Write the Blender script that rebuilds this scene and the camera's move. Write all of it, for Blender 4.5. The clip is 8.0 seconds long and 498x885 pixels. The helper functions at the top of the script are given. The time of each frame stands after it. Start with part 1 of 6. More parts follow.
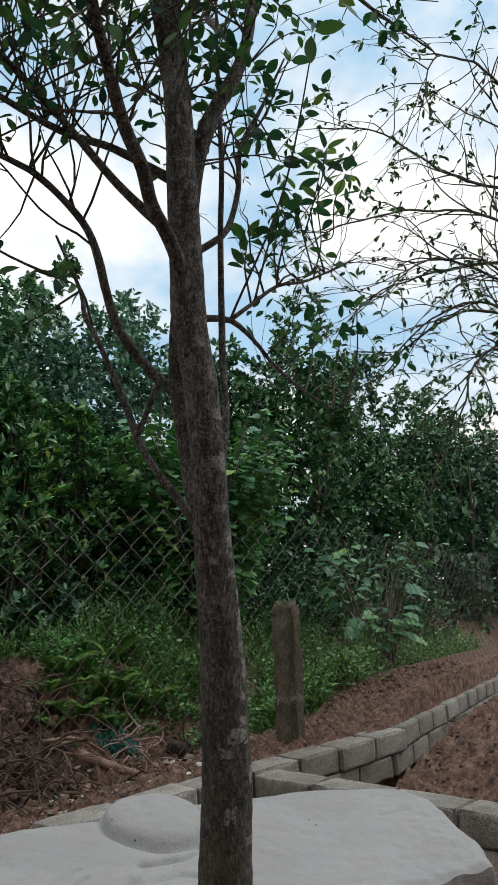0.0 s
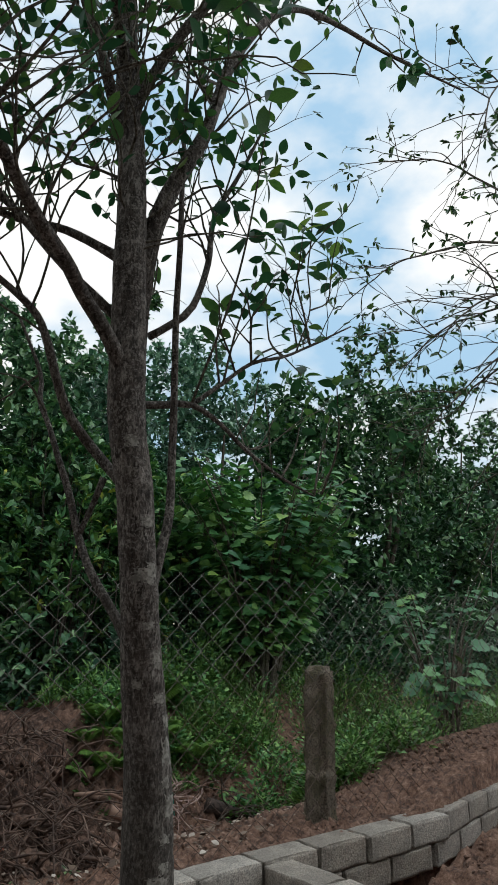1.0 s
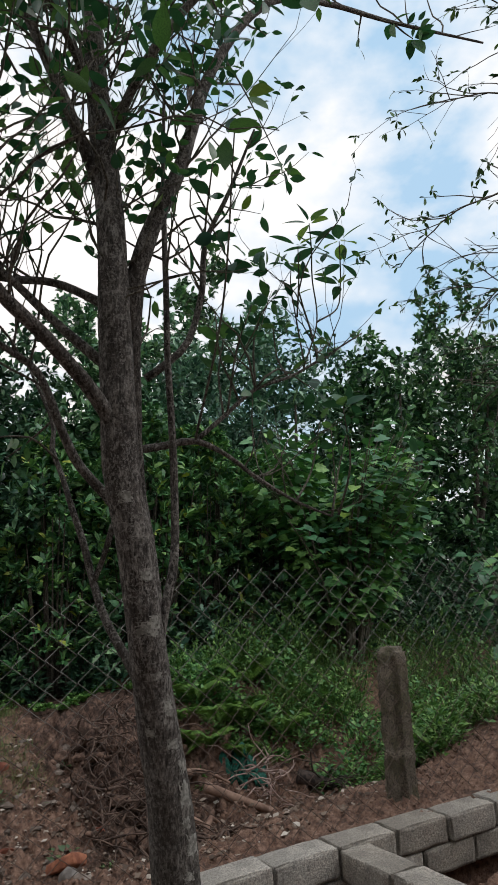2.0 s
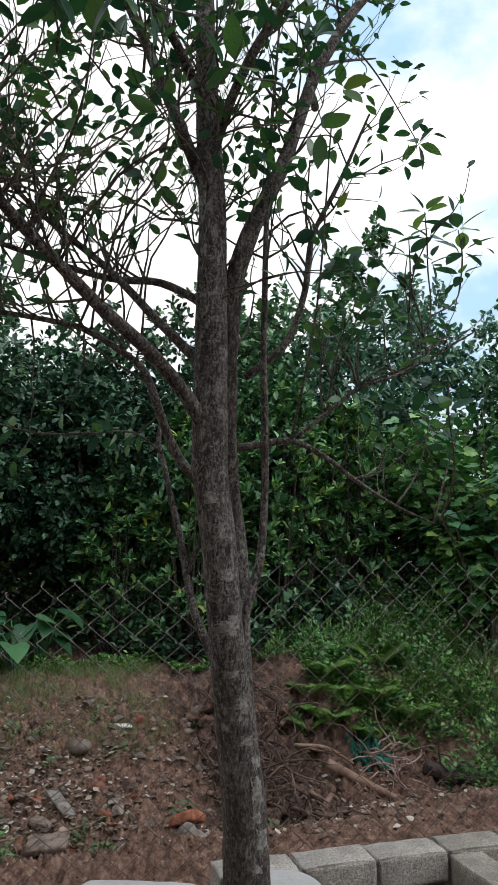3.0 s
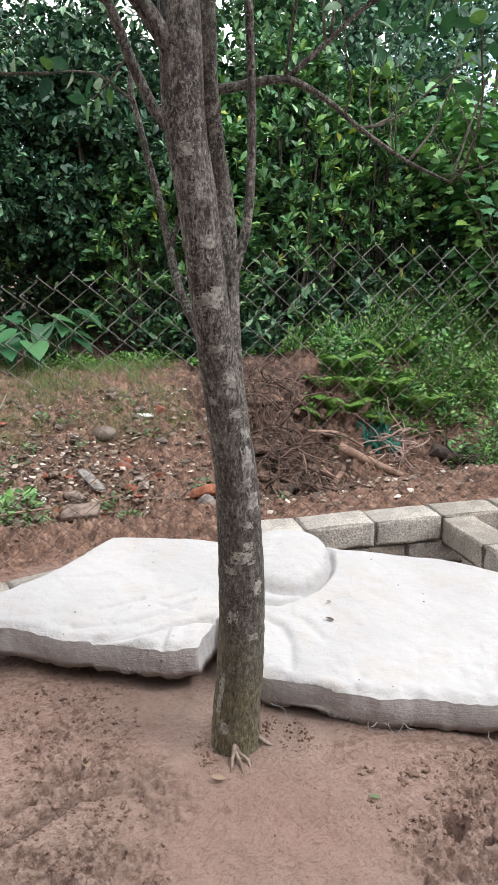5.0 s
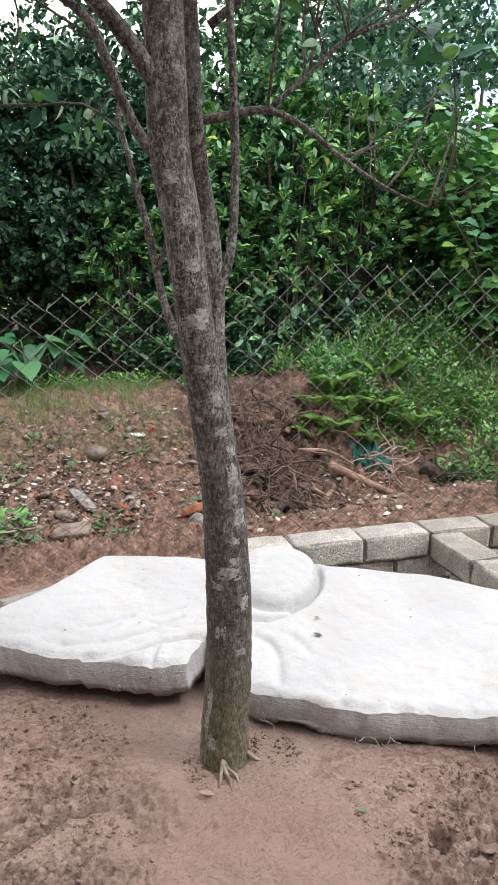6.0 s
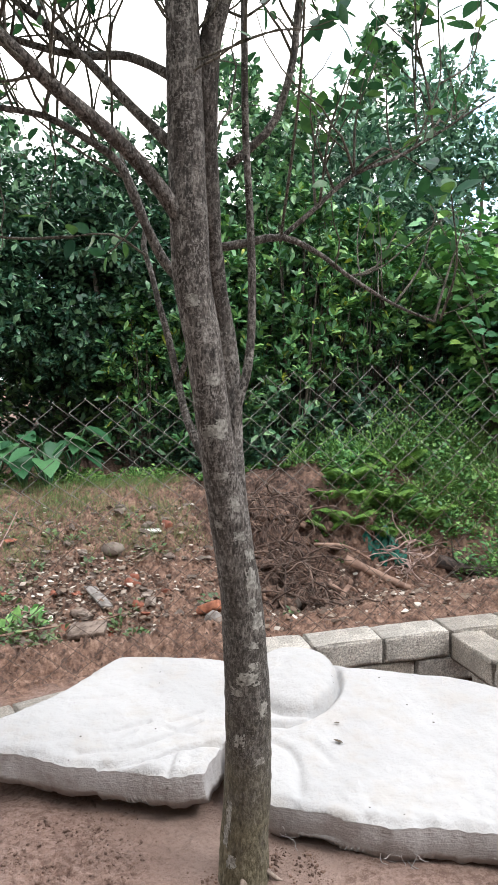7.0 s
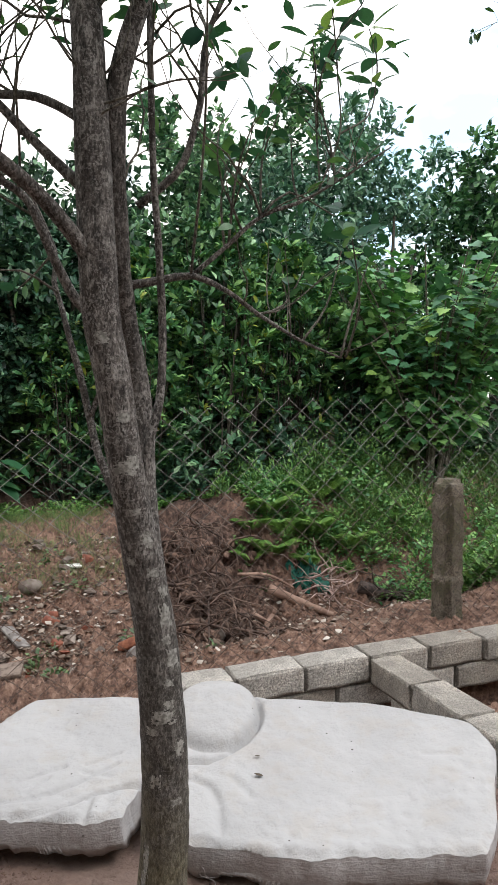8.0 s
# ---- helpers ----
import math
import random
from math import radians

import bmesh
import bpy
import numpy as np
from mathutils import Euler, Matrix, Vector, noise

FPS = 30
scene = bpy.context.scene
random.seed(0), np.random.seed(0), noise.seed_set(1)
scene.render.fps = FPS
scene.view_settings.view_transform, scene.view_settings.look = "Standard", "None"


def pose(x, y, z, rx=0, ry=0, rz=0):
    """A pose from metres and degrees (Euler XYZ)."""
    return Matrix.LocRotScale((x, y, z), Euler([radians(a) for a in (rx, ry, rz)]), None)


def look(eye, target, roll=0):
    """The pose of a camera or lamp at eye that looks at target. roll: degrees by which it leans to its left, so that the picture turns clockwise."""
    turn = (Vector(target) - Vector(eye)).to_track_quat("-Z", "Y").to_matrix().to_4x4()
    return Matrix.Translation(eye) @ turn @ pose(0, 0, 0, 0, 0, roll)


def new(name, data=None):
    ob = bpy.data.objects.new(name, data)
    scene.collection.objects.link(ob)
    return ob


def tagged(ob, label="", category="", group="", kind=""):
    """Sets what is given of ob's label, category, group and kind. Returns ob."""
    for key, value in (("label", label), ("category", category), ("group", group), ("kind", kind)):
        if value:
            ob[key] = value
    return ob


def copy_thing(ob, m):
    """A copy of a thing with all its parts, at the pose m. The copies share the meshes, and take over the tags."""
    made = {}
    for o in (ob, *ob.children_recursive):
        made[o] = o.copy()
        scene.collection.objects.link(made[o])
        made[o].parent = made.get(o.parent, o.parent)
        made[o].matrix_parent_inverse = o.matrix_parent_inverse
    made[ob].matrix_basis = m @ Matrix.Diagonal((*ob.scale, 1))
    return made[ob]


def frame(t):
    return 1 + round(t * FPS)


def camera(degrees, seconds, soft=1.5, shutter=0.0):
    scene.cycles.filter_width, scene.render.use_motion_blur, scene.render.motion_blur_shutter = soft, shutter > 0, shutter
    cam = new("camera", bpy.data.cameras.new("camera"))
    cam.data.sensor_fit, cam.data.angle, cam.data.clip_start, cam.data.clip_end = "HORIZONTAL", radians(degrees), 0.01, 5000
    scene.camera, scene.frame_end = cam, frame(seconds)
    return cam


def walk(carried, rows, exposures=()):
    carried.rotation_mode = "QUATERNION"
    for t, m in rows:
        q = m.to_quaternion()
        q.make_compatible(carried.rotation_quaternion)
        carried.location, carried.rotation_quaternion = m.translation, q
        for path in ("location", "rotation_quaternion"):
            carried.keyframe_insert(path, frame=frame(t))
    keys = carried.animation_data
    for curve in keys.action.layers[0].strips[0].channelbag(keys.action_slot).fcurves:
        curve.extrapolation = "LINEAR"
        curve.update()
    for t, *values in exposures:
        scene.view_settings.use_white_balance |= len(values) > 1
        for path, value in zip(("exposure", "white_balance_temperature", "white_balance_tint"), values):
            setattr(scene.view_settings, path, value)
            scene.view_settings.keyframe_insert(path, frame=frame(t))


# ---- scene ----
cam = camera(39.9, 8.0)
PATH = [
    (0, (-1.217, -1.214, 0.86), (0.211, 0.102, 1.339), -2.4),
    (0.3, (-1.164, -1.292, 0.856), (0.129, 0.138, 1.388), -4.3),
    (0.5, (-1.076, -1.338, 0.872), (0.107, 0.183, 1.408), -1.6),
    (0.7, (-0.971, -1.34, 0.963), (0.234, 0.182, 1.443), -2.2),
    (0.8, (-0.918, -1.374, 0.997), (0.226, 0.169, 1.558), -1.1),
    (1, (-0.884, -1.388, 1.078), (0.337, 0.099, 1.623), 0.2),
    (1.2, (-0.864, -1.396, 1.142), (0.319, 0.119, 1.693), 1.3),
    (2.3, (-0.667, -1.622, 1.308), (0.266, 0.106, 1.684), -5.0),
    (2.5, (-0.647, -1.645, 1.331), (0.213, 0.124, 1.695), -4.7),
    (3, (-0.558, -1.631, 1.358), (0.044, 0.247, 1.696), 1.6),
    (3.5, (-0.493, -1.604, 1.357), (0.022, 0.316, 1.571), -0.0),
    (4, (-0.455, -1.589, 1.333), (0.057, 0.343, 1.266), 1.0),
    (4.5, (-0.442, -1.564, 1.289), (0.053, 0.328, 0.871), 0.8),
    (4.7, (-0.435, -1.516, 1.28), (0.089, 0.347, 0.779), 0.6),
    (5.8, (-0.414, -1.57, 1.275), (0.129, 0.294, 0.793), 0.5),
    (6, (-0.418, -1.567, 1.282), (0.136, 0.302, 0.836), 0.4),
    (6.5, (-0.429, -1.616, 1.309), (0.093, 0.288, 0.991), 0.3),
    (7, (-0.44, -1.61, 1.326), (0.086, 0.31, 1.139), -0.2),
    (7.5, (-0.429, -1.619, 1.333), (0.185, 0.281, 1.206), -0.3),
    (8, (-0.411, -1.637, 1.343), (0.32, 0.222, 1.237), -0.6),
]
walk(cam, [(t, look(eye, target, roll)) for t, eye, target, roll in PATH],
     exposures=[(0.0, -2.0, 6150, 7), (0.5, -1.9, 6300, 7), (1.0, -2.05, 6100, 6.5), (2.3, -1.95, 6300, 11), (3.0, -1.7, 6100, 10), (3.7, -1.04, 5950, 10.5), (4.1, -0.83, 6150, 11), (4.5, -0.55, 6350, 12), (6.2, -0.42, 6250, 11.5), (7.0, -0.43, 6250, 11.5), (7.5, -0.66, 6250, 11.5), (8.0, -0.95, 6300, 11.5)])

# ---- world, sun ----
world = bpy.data.worlds.new("sky")
scene.world = world
world.use_nodes = True
wn, wl = world.node_tree.nodes, world.node_tree.links
wn.clear()
w_out = wn.new("ShaderNodeOutputWorld")
w_bg = wn.new("ShaderNodeBackground")
w_sky = wn.new("ShaderNodeTexSky")
w_sky.sky_type = "NISHITA"
w_sky.sun_disc = False
w_sky.sun_elevation = radians(52)
w_sky.sun_rotation = radians(122)
w_bg.inputs["Strength"].default_value = 0.115
w_co = wn.new("ShaderNodeTexCoord")
w_map = wn.new("ShaderNodeMapping")
w_map.inputs["Scale"].default_value = (1.0, 1.0, 1.8)
w_noise = wn.new("ShaderNodeTexNoise")
w_noise.inputs["Scale"].default_value = 2.6
w_noise.inputs["Detail"].default_value = 7.0
w_noise.inputs["Roughness"].default_value = 0.55
w_ramp = wn.new("ShaderNodeValToRGB")
w_ramp.color_ramp.elements[0].position = 0.35
w_ramp.color_ramp.elements[1].position = 0.51
w_hs = wn.new("ShaderNodeMix")
w_hs.data_type = "RGBA"
w_hs.inputs["Factor"].default_value = 0.8
w_hs.inputs["B"].default_value = (20.0, 28.5, 36.0, 1)
w_mix = wn.new("ShaderNodeMix")
w_mix.data_type = "RGBA"
w_mix.inputs["B"].default_value = (40.0, 37.8, 35.6, 1)
wl.new(w_co.outputs["Generated"], w_map.inputs["Vector"])
wl.new(w_map.outputs["Vector"], w_noise.inputs["Vector"])
wl.new(w_noise.outputs["Fac"], w_ramp.inputs["Fac"])
wl.new(w_sky.outputs["Color"], w_hs.inputs["A"])
wl.new(w_hs.outputs["Result"], w_mix.inputs["A"])
wl.new(w_ramp.outputs["Color"], w_mix.inputs["Factor"])
wl.new(w_mix.outputs["Result"], w_bg.inputs["Color"])
wl.new(w_bg.outputs["Background"], w_out.inputs["Surface"])

sun_data = bpy.data.lights.new("sun", "SUN")
sun_data.energy = 3.0
sun_data.angle = radians(16)
sun_data.color = (1.0, 0.95, 0.88)
sun = new("sun", sun_data)
sun.matrix_world = look((4.2, -2.6, 6.4), (0, 0, 0))


# ---- materials ----
class Mat:
    """A node material with a few short-cuts."""

    def __init__(self, name, rough=0.8):
        self.m = bpy.data.materials.new(name)
        self.m.use_nodes = True
        self.n, self.l = self.m.node_tree.nodes, self.m.node_tree.links
        self.b = self.n["Principled BSDF"]
        self.b.inputs["Roughness"].default_value = rough
        self.co = self.n.new("ShaderNodeTexCoord")

    def noise(self, scale, detail=4.0, rough=0.55, stretch=None, coord="Object"):
        t = self.n.new("ShaderNodeTexNoise")
        t.inputs["Scale"].default_value = scale
        t.inputs["Detail"].default_value = detail
        t.inputs["Roughness"].default_value = rough
        src = self.co.outputs[coord]
        if stretch:
            mp = self.n.new("ShaderNodeMapping")
            mp.inputs["Scale"].default_value = stretch
            self.l.new(src, mp.inputs["Vector"])
            src = mp.outputs["Vector"]
        self.l.new(src, t.inputs["Vector"])
        return self.mask(t.outputs["Fac"], 0.27, 0.73)

    def voronoi(self, scale, stretch=None):
        t = self.n.new("ShaderNodeTexVoronoi")
        t.inputs["Scale"].default_value = scale
        src = self.co.outputs["Object"]
        if stretch:
            mp = self.n.new("ShaderNodeMapping")
            mp.inputs["Scale"].default_value = stretch
            self.l.new(src, mp.inputs["Vector"])
            src = mp.outputs["Vector"]
        self.l.new(src, t.inputs["Vector"])
        return t.outputs["Distance"]

    def ramp(self, fac, *stops):
        r = self.n.new("ShaderNodeValToRGB")
        while len(r.color_ramp.elements) < len(stops):
            r.color_ramp.elements.new(0.5)
        for e, (p, c) in zip(r.color_ramp.elements, stops):
            e.position = p
            e.color = (*c, 1) if len(c) == 3 else c
        self.l.new(fac, r.inputs["Fac"])
        return r.outputs["Color"]

    def mask(self, fac, lo, hi):
        r = self.n.new("ShaderNodeMapRange")
        r.inputs["From Min"].default_value = lo
        r.inputs["From Max"].default_value = hi
        self.l.new(fac, r.inputs["Value"])
        return r.outputs["Result"]

    def math(self, op, a, b):
        r = self.n.new("ShaderNodeMath")
        r.operation = op
        for k, v in enumerate((a, b)):
            if isinstance(v, (int, float)):
                r.inputs[k].default_value = v
            else:
                self.l.new(v, r.inputs[k])
        return r.outputs["Value"]

    def mix(self, fac, a, b, blend="MIX"):
        r = self.n.new("ShaderNodeMix")
        r.data_type = "RGBA"
        r.blend_type = blend
        for key, v in (("Factor", fac), ("A", a), ("B", b)):
            if isinstance(v, (int, float)):
                r.inputs[key].default_value = v
            elif isinstance(v, tuple):
                r.inputs[key].default_value = (*v, 1)
            else:
                self.l.new(v, r.inputs[key])
        return r.outputs["Result"]

    def bump(self, height, strength, distance):
        r = self.n.new("ShaderNodeBump")
        r.inputs["Strength"].default_value = strength
        r.inputs["Distance"].default_value = distance
        self.l.new(height, r.inputs["Height"])
        if self.b.inputs["Normal"].links:
            self.l.new(self.b.inputs["Normal"].links[0].from_socket, r.inputs["Normal"])
        self.l.new(r.outputs["Normal"], self.b.inputs["Normal"])
        return self

    def color(self, c):
        self.l.new(c, self.b.inputs["Base Color"])
        return self

    def island(self):
        return self.n.new("ShaderNodeNewGeometry").outputs["Random Per Island"]

    def rand(self):
        return self.n.new("ShaderNodeObjectInfo").outputs["Random"]

    def z(self, axis="Z"):
        s = self.n.new("ShaderNodeSeparateXYZ")
        self.l.new(self.co.outputs["Object"], s.inputs["Vector"])
        return s.outputs[axis]

    def y(self):
        return self.z("Y")


def leaf_mat(name, dark, mid, light, rough=0.42, through_light=0.08, by_object=False, yellow=None, gloss=0.5):
    k = Mat(name, rough)
    f = k.rand() if by_object else k.island()
    stops = [(0.0, dark), (0.5, mid), (0.9, light)]
    if yellow:
        stops += [(0.955, light), (0.975, yellow)]
    c = k.ramp(f, *stops)
    c = k.mix(k.mask(k.noise(35, 2), 0.3, 0.8), c, k.mix(0.5, c, dark))
    k.color(c)
    k.b.inputs["Specular IOR Level"].default_value = gloss
    t = k.n.new("ShaderNodeBsdfTranslucent")
    k.l.new(k.mix(1.0, c, (1.0, 1.35, 0.55), "MULTIPLY"), t.inputs["Color"])
    s = k.n.new("ShaderNodeMixShader")
    s.inputs["Fac"].default_value = through_light
    k.l.new(k.b.outputs["BSDF"], s.inputs[1])
    k.l.new(t.outputs["BSDF"], s.inputs[2])
    k.l.new(s.outputs["Shader"], k.n["Material Output"].inputs["Surface"])
    return k.m


def soil_mat(name="clay_soil", gain=1.0):
    k = Mat(name, 0.9)
    big, med, fine = k.noise(1.7, 5), k.noise(7, 7, 0.68), k.noise(90, 6, 0.7)
    g = lambda *c: tuple(v * gain for v in c)
    c = k.ramp(med, (0.0, g(0.197, 0.132, 0.106)), (0.5, g(0.264, 0.188, 0.156)), (1.0, g(0.328, 0.248, 0.211)))
    c = k.mix(k.mask(big, 0.3, 0.8), c, k.mix(0.5, c, g(0.25, 0.145, 0.112)))
    c = k.mix(k.mask(fine, 0.6, 0.95), c, k.mix(0.3, c, g(0.34, 0.25, 0.215)))
    pits = k.math("MULTIPLY", k.mask(k.voronoi(58), 0.36, 0.2), k.mask(k.noise(9, 6, 0.75), 0.4, 0.56))
    c = k.mix(k.math("MULTIPLY", pits, 0.25), c, g(0.13, 0.075, 0.058))
    c = k.mix(k.math("MULTIPLY", k.mask(fine, 0.3, 0.1), 0.4), c, g(0.13, 0.08, 0.062))
    sway = k.math("MULTIPLY", k.noise(5, 4), 0.5)
    churned = k.math("MAXIMUM", k.mask(k.math("ADD", k.z("X"), sway), 0.52, 0.66), k.mask(k.math("SUBTRACT", k.z("X"), sway), -0.5, -0.64))
    damp = k.math("MAXIMUM", k.mask(k.noise(34, 6, 0.72), 0.57, 0.62), k.mask(k.noise(75, 5, 0.7), 0.6, 0.66))
    c = k.mix(k.math("MULTIPLY", k.math("MULTIPLY", churned, damp), 0.62), c, g(0.12, 0.068, 0.05))
    crust = k.mask(k.noise(42, 6, 0.72, (1, 1.5, 1)), 0.55, 0.61)
    c = k.mix(k.math("MULTIPLY", k.math("MULTIPLY", churned, crust), 0.4), c, g(0.38, 0.275, 0.232))
    turned = k.mask(k.math("ADD", k.y(), k.math("MULTIPLY", k.noise(4, 5), 0.3)), 1.4, 1.55)
    turned = k.math("MAXIMUM", turned, k.mask(k.math("ADD", k.z("X"), k.math("MULTIPLY", k.noise(4, 5), 0.2)), 1.5, 1.65))
    wet = k.ramp(k.noise(19, 8, 0.78), (0.28, (0.035, 0.018, 0.012)), (0.46, (0.15, 0.08, 0.052)), (0.6, (0.24, 0.138, 0.094)), (0.78, (0.40, 0.265, 0.195)))
    c = k.mix(k.math("MULTIPLY", turned, 0.8), c, wet)
    # dark red-brown soil of the hollow, with the shade among its roots painted in
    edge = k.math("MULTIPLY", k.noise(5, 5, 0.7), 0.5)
    hollow_dark = k.math("MULTIPLY", k.mask(k.math("ADD", k.z("X"), edge), 0.75, 0.95), k.mask(k.math("ADD", k.z("X"), edge), 2.0, 1.7))
    hollow_dark = k.math("MULTIPLY", hollow_dark, k.mask(k.math("ADD", k.y(), edge), 2.45, 2.75))
    c = k.mix(k.math("MULTIPLY", hollow_dark, 0.85), c, k.ramp(k.noise(21, 6, 0.75), (0.34, (0.018, 0.01, 0.007)), (0.5, (0.07, 0.04, 0.03)), (0.75, (0.22, 0.14, 0.105))))
    k.color(c)
    k.bump(k.noise(46, 7, 0.7), 0.8, 0.008)
    k.bump(k.mask(k.noise(60, 5, 0.6), 0.5, 0.56), 0.8, 0.004)
    k.bump(pits, -0.8, 0.006)
    k.bump(fine, 0.35, 0.002)
    return k.m


def bark_mat(name, base, pale, moss=False, lichen=0.7):
    k = Mat(name, 0.92)
    grain = k.noise(95, 7, 0.75, (1, 1, 0.4))
    broad = k.noise(12, 5, 0.62, (1, 1, 0.55))
    c = k.ramp(grain, (0.2, tuple(v * 0.3 for v in base)), (0.42, tuple(v * 0.85 for v in base)), (0.6, tuple(v * 1.35 for v in base)), (0.82, pale))
    c = k.mix(k.mask(broad, 0.25, 0.8), k.mix(0.5, c, tuple(v * 0.5 for v in base)), k.mix(0.22, c, pale))
    fleck = k.mask(k.noise(140, 4, 0.7, (0.6, 0.6, 1.3)), 0.66, 0.78)
    c = k.mix(k.math("MULTIPLY", fleck, 0.6), c, pale)
    streak = k.math("MULTIPLY", k.mask(k.noise(62, 5, 0.7, (1, 1, 0.3)), 0.6, 0.7), k.mask(k.noise(7, 4, 0.6), 0.35, 0.6))
    c = k.mix(k.math("MULTIPLY", streak, 0.55), c, pale)
    fissure = k.mask(k.noise(48, 6, 0.72, (1, 1, 0.2)), 0.36, 0.24)
    c = k.mix(k.math("MULTIPLY", fissure, 0.8), c, tuple(v * 0.16 for v in base))
    patch = k.math("MULTIPLY", k.mask(k.noise(24, 6, 0.7, (0.8, 0.8, 1.2)), lichen, lichen + 0.06), k.mask(grain, 0.2, 0.42))
    c = k.mix(k.math("MULTIPLY", patch, 0.5), c, pale)
    dash = k.math("MULTIPLY", k.mask(k.voronoi(115, (1, 1, 0.42)), 0.36, 0.2), k.mask(k.noise(26, 4, 0.65), 0.42, 0.62))
    c = k.mix(k.math("MULTIPLY", dash, 0.85), c, tuple(v * 0.2 for v in base))
    crack = k.mask(k.noise(150, 5, 0.62, (1, 1, 0.5)), 0.47, 0.38)
    c = k.mix(k.math("MULTIPLY", crack, 0.6), c, tuple(v * 0.2 for v in base))
    plate = k.math("MULTIPLY", k.mask(k.noise(170, 4, 0.6, (1, 1, 0.7)), 0.56, 0.63), k.mask(k.noise(15, 5, 0.65), 0.36, 0.56))
    c = k.mix(k.math("MULTIPLY", plate, 0.4), c, pale)
    if moss:
        low = k.mask(k.math("ADD", k.z(), k.math("MULTIPLY", k.noise(9, 5), 0.45)), 0.72, 0.28)
        green = k.ramp(grain, (0.2, (0.05, 0.042, 0.02)), (0.5, (0.15, 0.132, 0.075)), (0.85, (0.31, 0.28, 0.19)))
        # darker grey bark towards the lower trunk, with a ragged upper limit
        lower_dark = k.mask(k.math("ADD", k.z(), k.math("MULTIPLY", k.noise(6, 6, 0.7, (1, 1, 0.4)), 0.9)), 1.6, 1.1)
        c = k.mix(k.math("MULTIPLY", lower_dark, 0.45), c, k.ramp(grain, (0.3, (0.025, 0.022, 0.018)), (0.75, (0.10, 0.095, 0.08))))
        c = k.mix(k.math("MULTIPLY", low, 0.8), c, green)
    k.color(c)
    k.bump(grain, 1.0, 0.006)
    k.bump(dash, -0.8, 0.004)
    k.bump(crack, -0.9, 0.003)
    k.bump(fissure, -0.9, 0.005)
    return k.m


def concrete_mat(name, base, green=0.0, pock=0.003, holes=0.0):
    k = Mat(name, 0.92)
    c = k.ramp(k.noise(7, 5), (0.3, tuple(v * 0.72 for v in base)), (0.7, tuple(v * 1.15 for v in base)))
    c = k.mix(k.mask(k.noise(150, 3, 0.7), 0.42, 0.66), c, k.mix(0.65, c, tuple(v * 0.45 for v in base)))
    v = k.n.new("ShaderNodeMix")
    v.data_type, v.blend_type = "RGBA", "MULTIPLY"
    v.inputs["Factor"].default_value = 1.0
    k.l.new(c, v.inputs["A"])
    k.l.new(k.ramp(k.rand(), (0.0, (0.74, 0.69, 0.63)), (1.0, (1.15, 1.13, 1.1))), v.inputs["B"])
    c = v.outputs["Result"]
    if green:
        c = k.mix(k.math("MULTIPLY", k.mask(k.noise(10, 5), 0.45, 0.65), green), c, (0.10, 0.10, 0.045))
    c = k.mix(k.math("MULTIPLY", k.mask(k.noise(5, 5, 0.65), 0.66, 1.0), 0.5), c, (0.26, 0.175, 0.13))
    c = k.mix(k.math("MULTIPLY", k.mask(k.noise(22, 6, 0.75), 0.62, 0.8), 0.5), c, tuple(v * 0.45 for v in base))
    k.color(c)
    if holes:
        pit = k.mask(k.noise(105, 5, 0.65), 0.43, 0.35)
        c = k.mix(k.math("MULTIPLY", pit, holes), c, tuple(v * 0.25 for v in base))
        k.bump(pit, -0.8, 0.005)
        k.color(c)
    k.bump(k.noise(70, 6, 0.75), 0.8, pock)
    return k.m


def foam_mat(name, base, dirt, amount, layers=(1, 1, 1)):
    k = Mat(name, 0.95)
    c = k.ramp(k.noise(3.2, 5), (0.3, tuple(v * 0.9 for v in base)), (0.7, base))
    c = k.mix(k.math("MULTIPLY", k.mask(k.noise(8, 6, 0.65), 0.5, 0.75), amount), c, dirt)
    c = k.mix(k.math("MULTIPLY", k.mask(k.noise(45, 4, 0.6), 0.84, 0.95), 0.25), c, tuple(v * 0.6 for v in base))
    speck = k.math("MULTIPLY", k.mask(k.voronoi(16), 0.075, 0.05), k.mask(k.noise(5, 4), 0.5, 0.6))
    c = k.mix(speck, c, (0.07, 0.06, 0.05))
    k.color(c)
    k.bump(k.noise(22, 6, 0.66), 0.5, 0.01)
    k.bump(k.noise(120, 4, 0.7, layers), 0.6 if layers[2] > 1 else 0.05, 0.003)
    return k.m


def plain_mat(name, a, b, rough=0.8, scale=20, bump=0.4, metal=0.0, by_object=0.0):
    k = Mat(name, rough)
    c = k.ramp(k.noise(scale, 5), (0.3, a), (0.7, b))
    if by_object:
        c = k.mix(k.math("MULTIPLY", k.rand(), by_object), c, tuple(v * 0.5 for v in a))
    k.color(c)
    k.b.inputs["Metallic"].default_value = metal
    k.bump(k.noise(scale * 5, 4), bump, 0.003)
    return k.m


def island_mat(name, *stops, rough=0.85):
    k = Mat(name, rough)
    k.color(k.ramp(k.island(), *stops))
    k.bump(k.noise(90, 3), 0.3, 0.002)
    return k.m


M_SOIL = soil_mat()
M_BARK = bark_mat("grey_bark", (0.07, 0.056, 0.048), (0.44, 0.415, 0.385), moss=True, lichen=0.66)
M_ROOT = plain_mat("root_bark", (0.16, 0.12, 0.095), (0.30, 0.24, 0.2), scale=40)
M_LICHEN = plain_mat("pale_lichen", (0.2, 0.195, 0.175), (0.42, 0.41, 0.375), rough=0.95, scale=110, bump=0.8)
M_TWIG = bark_mat("twig_bark", (0.15, 0.135, 0.105), (0.33, 0.31, 0.26), lichen=0.8)
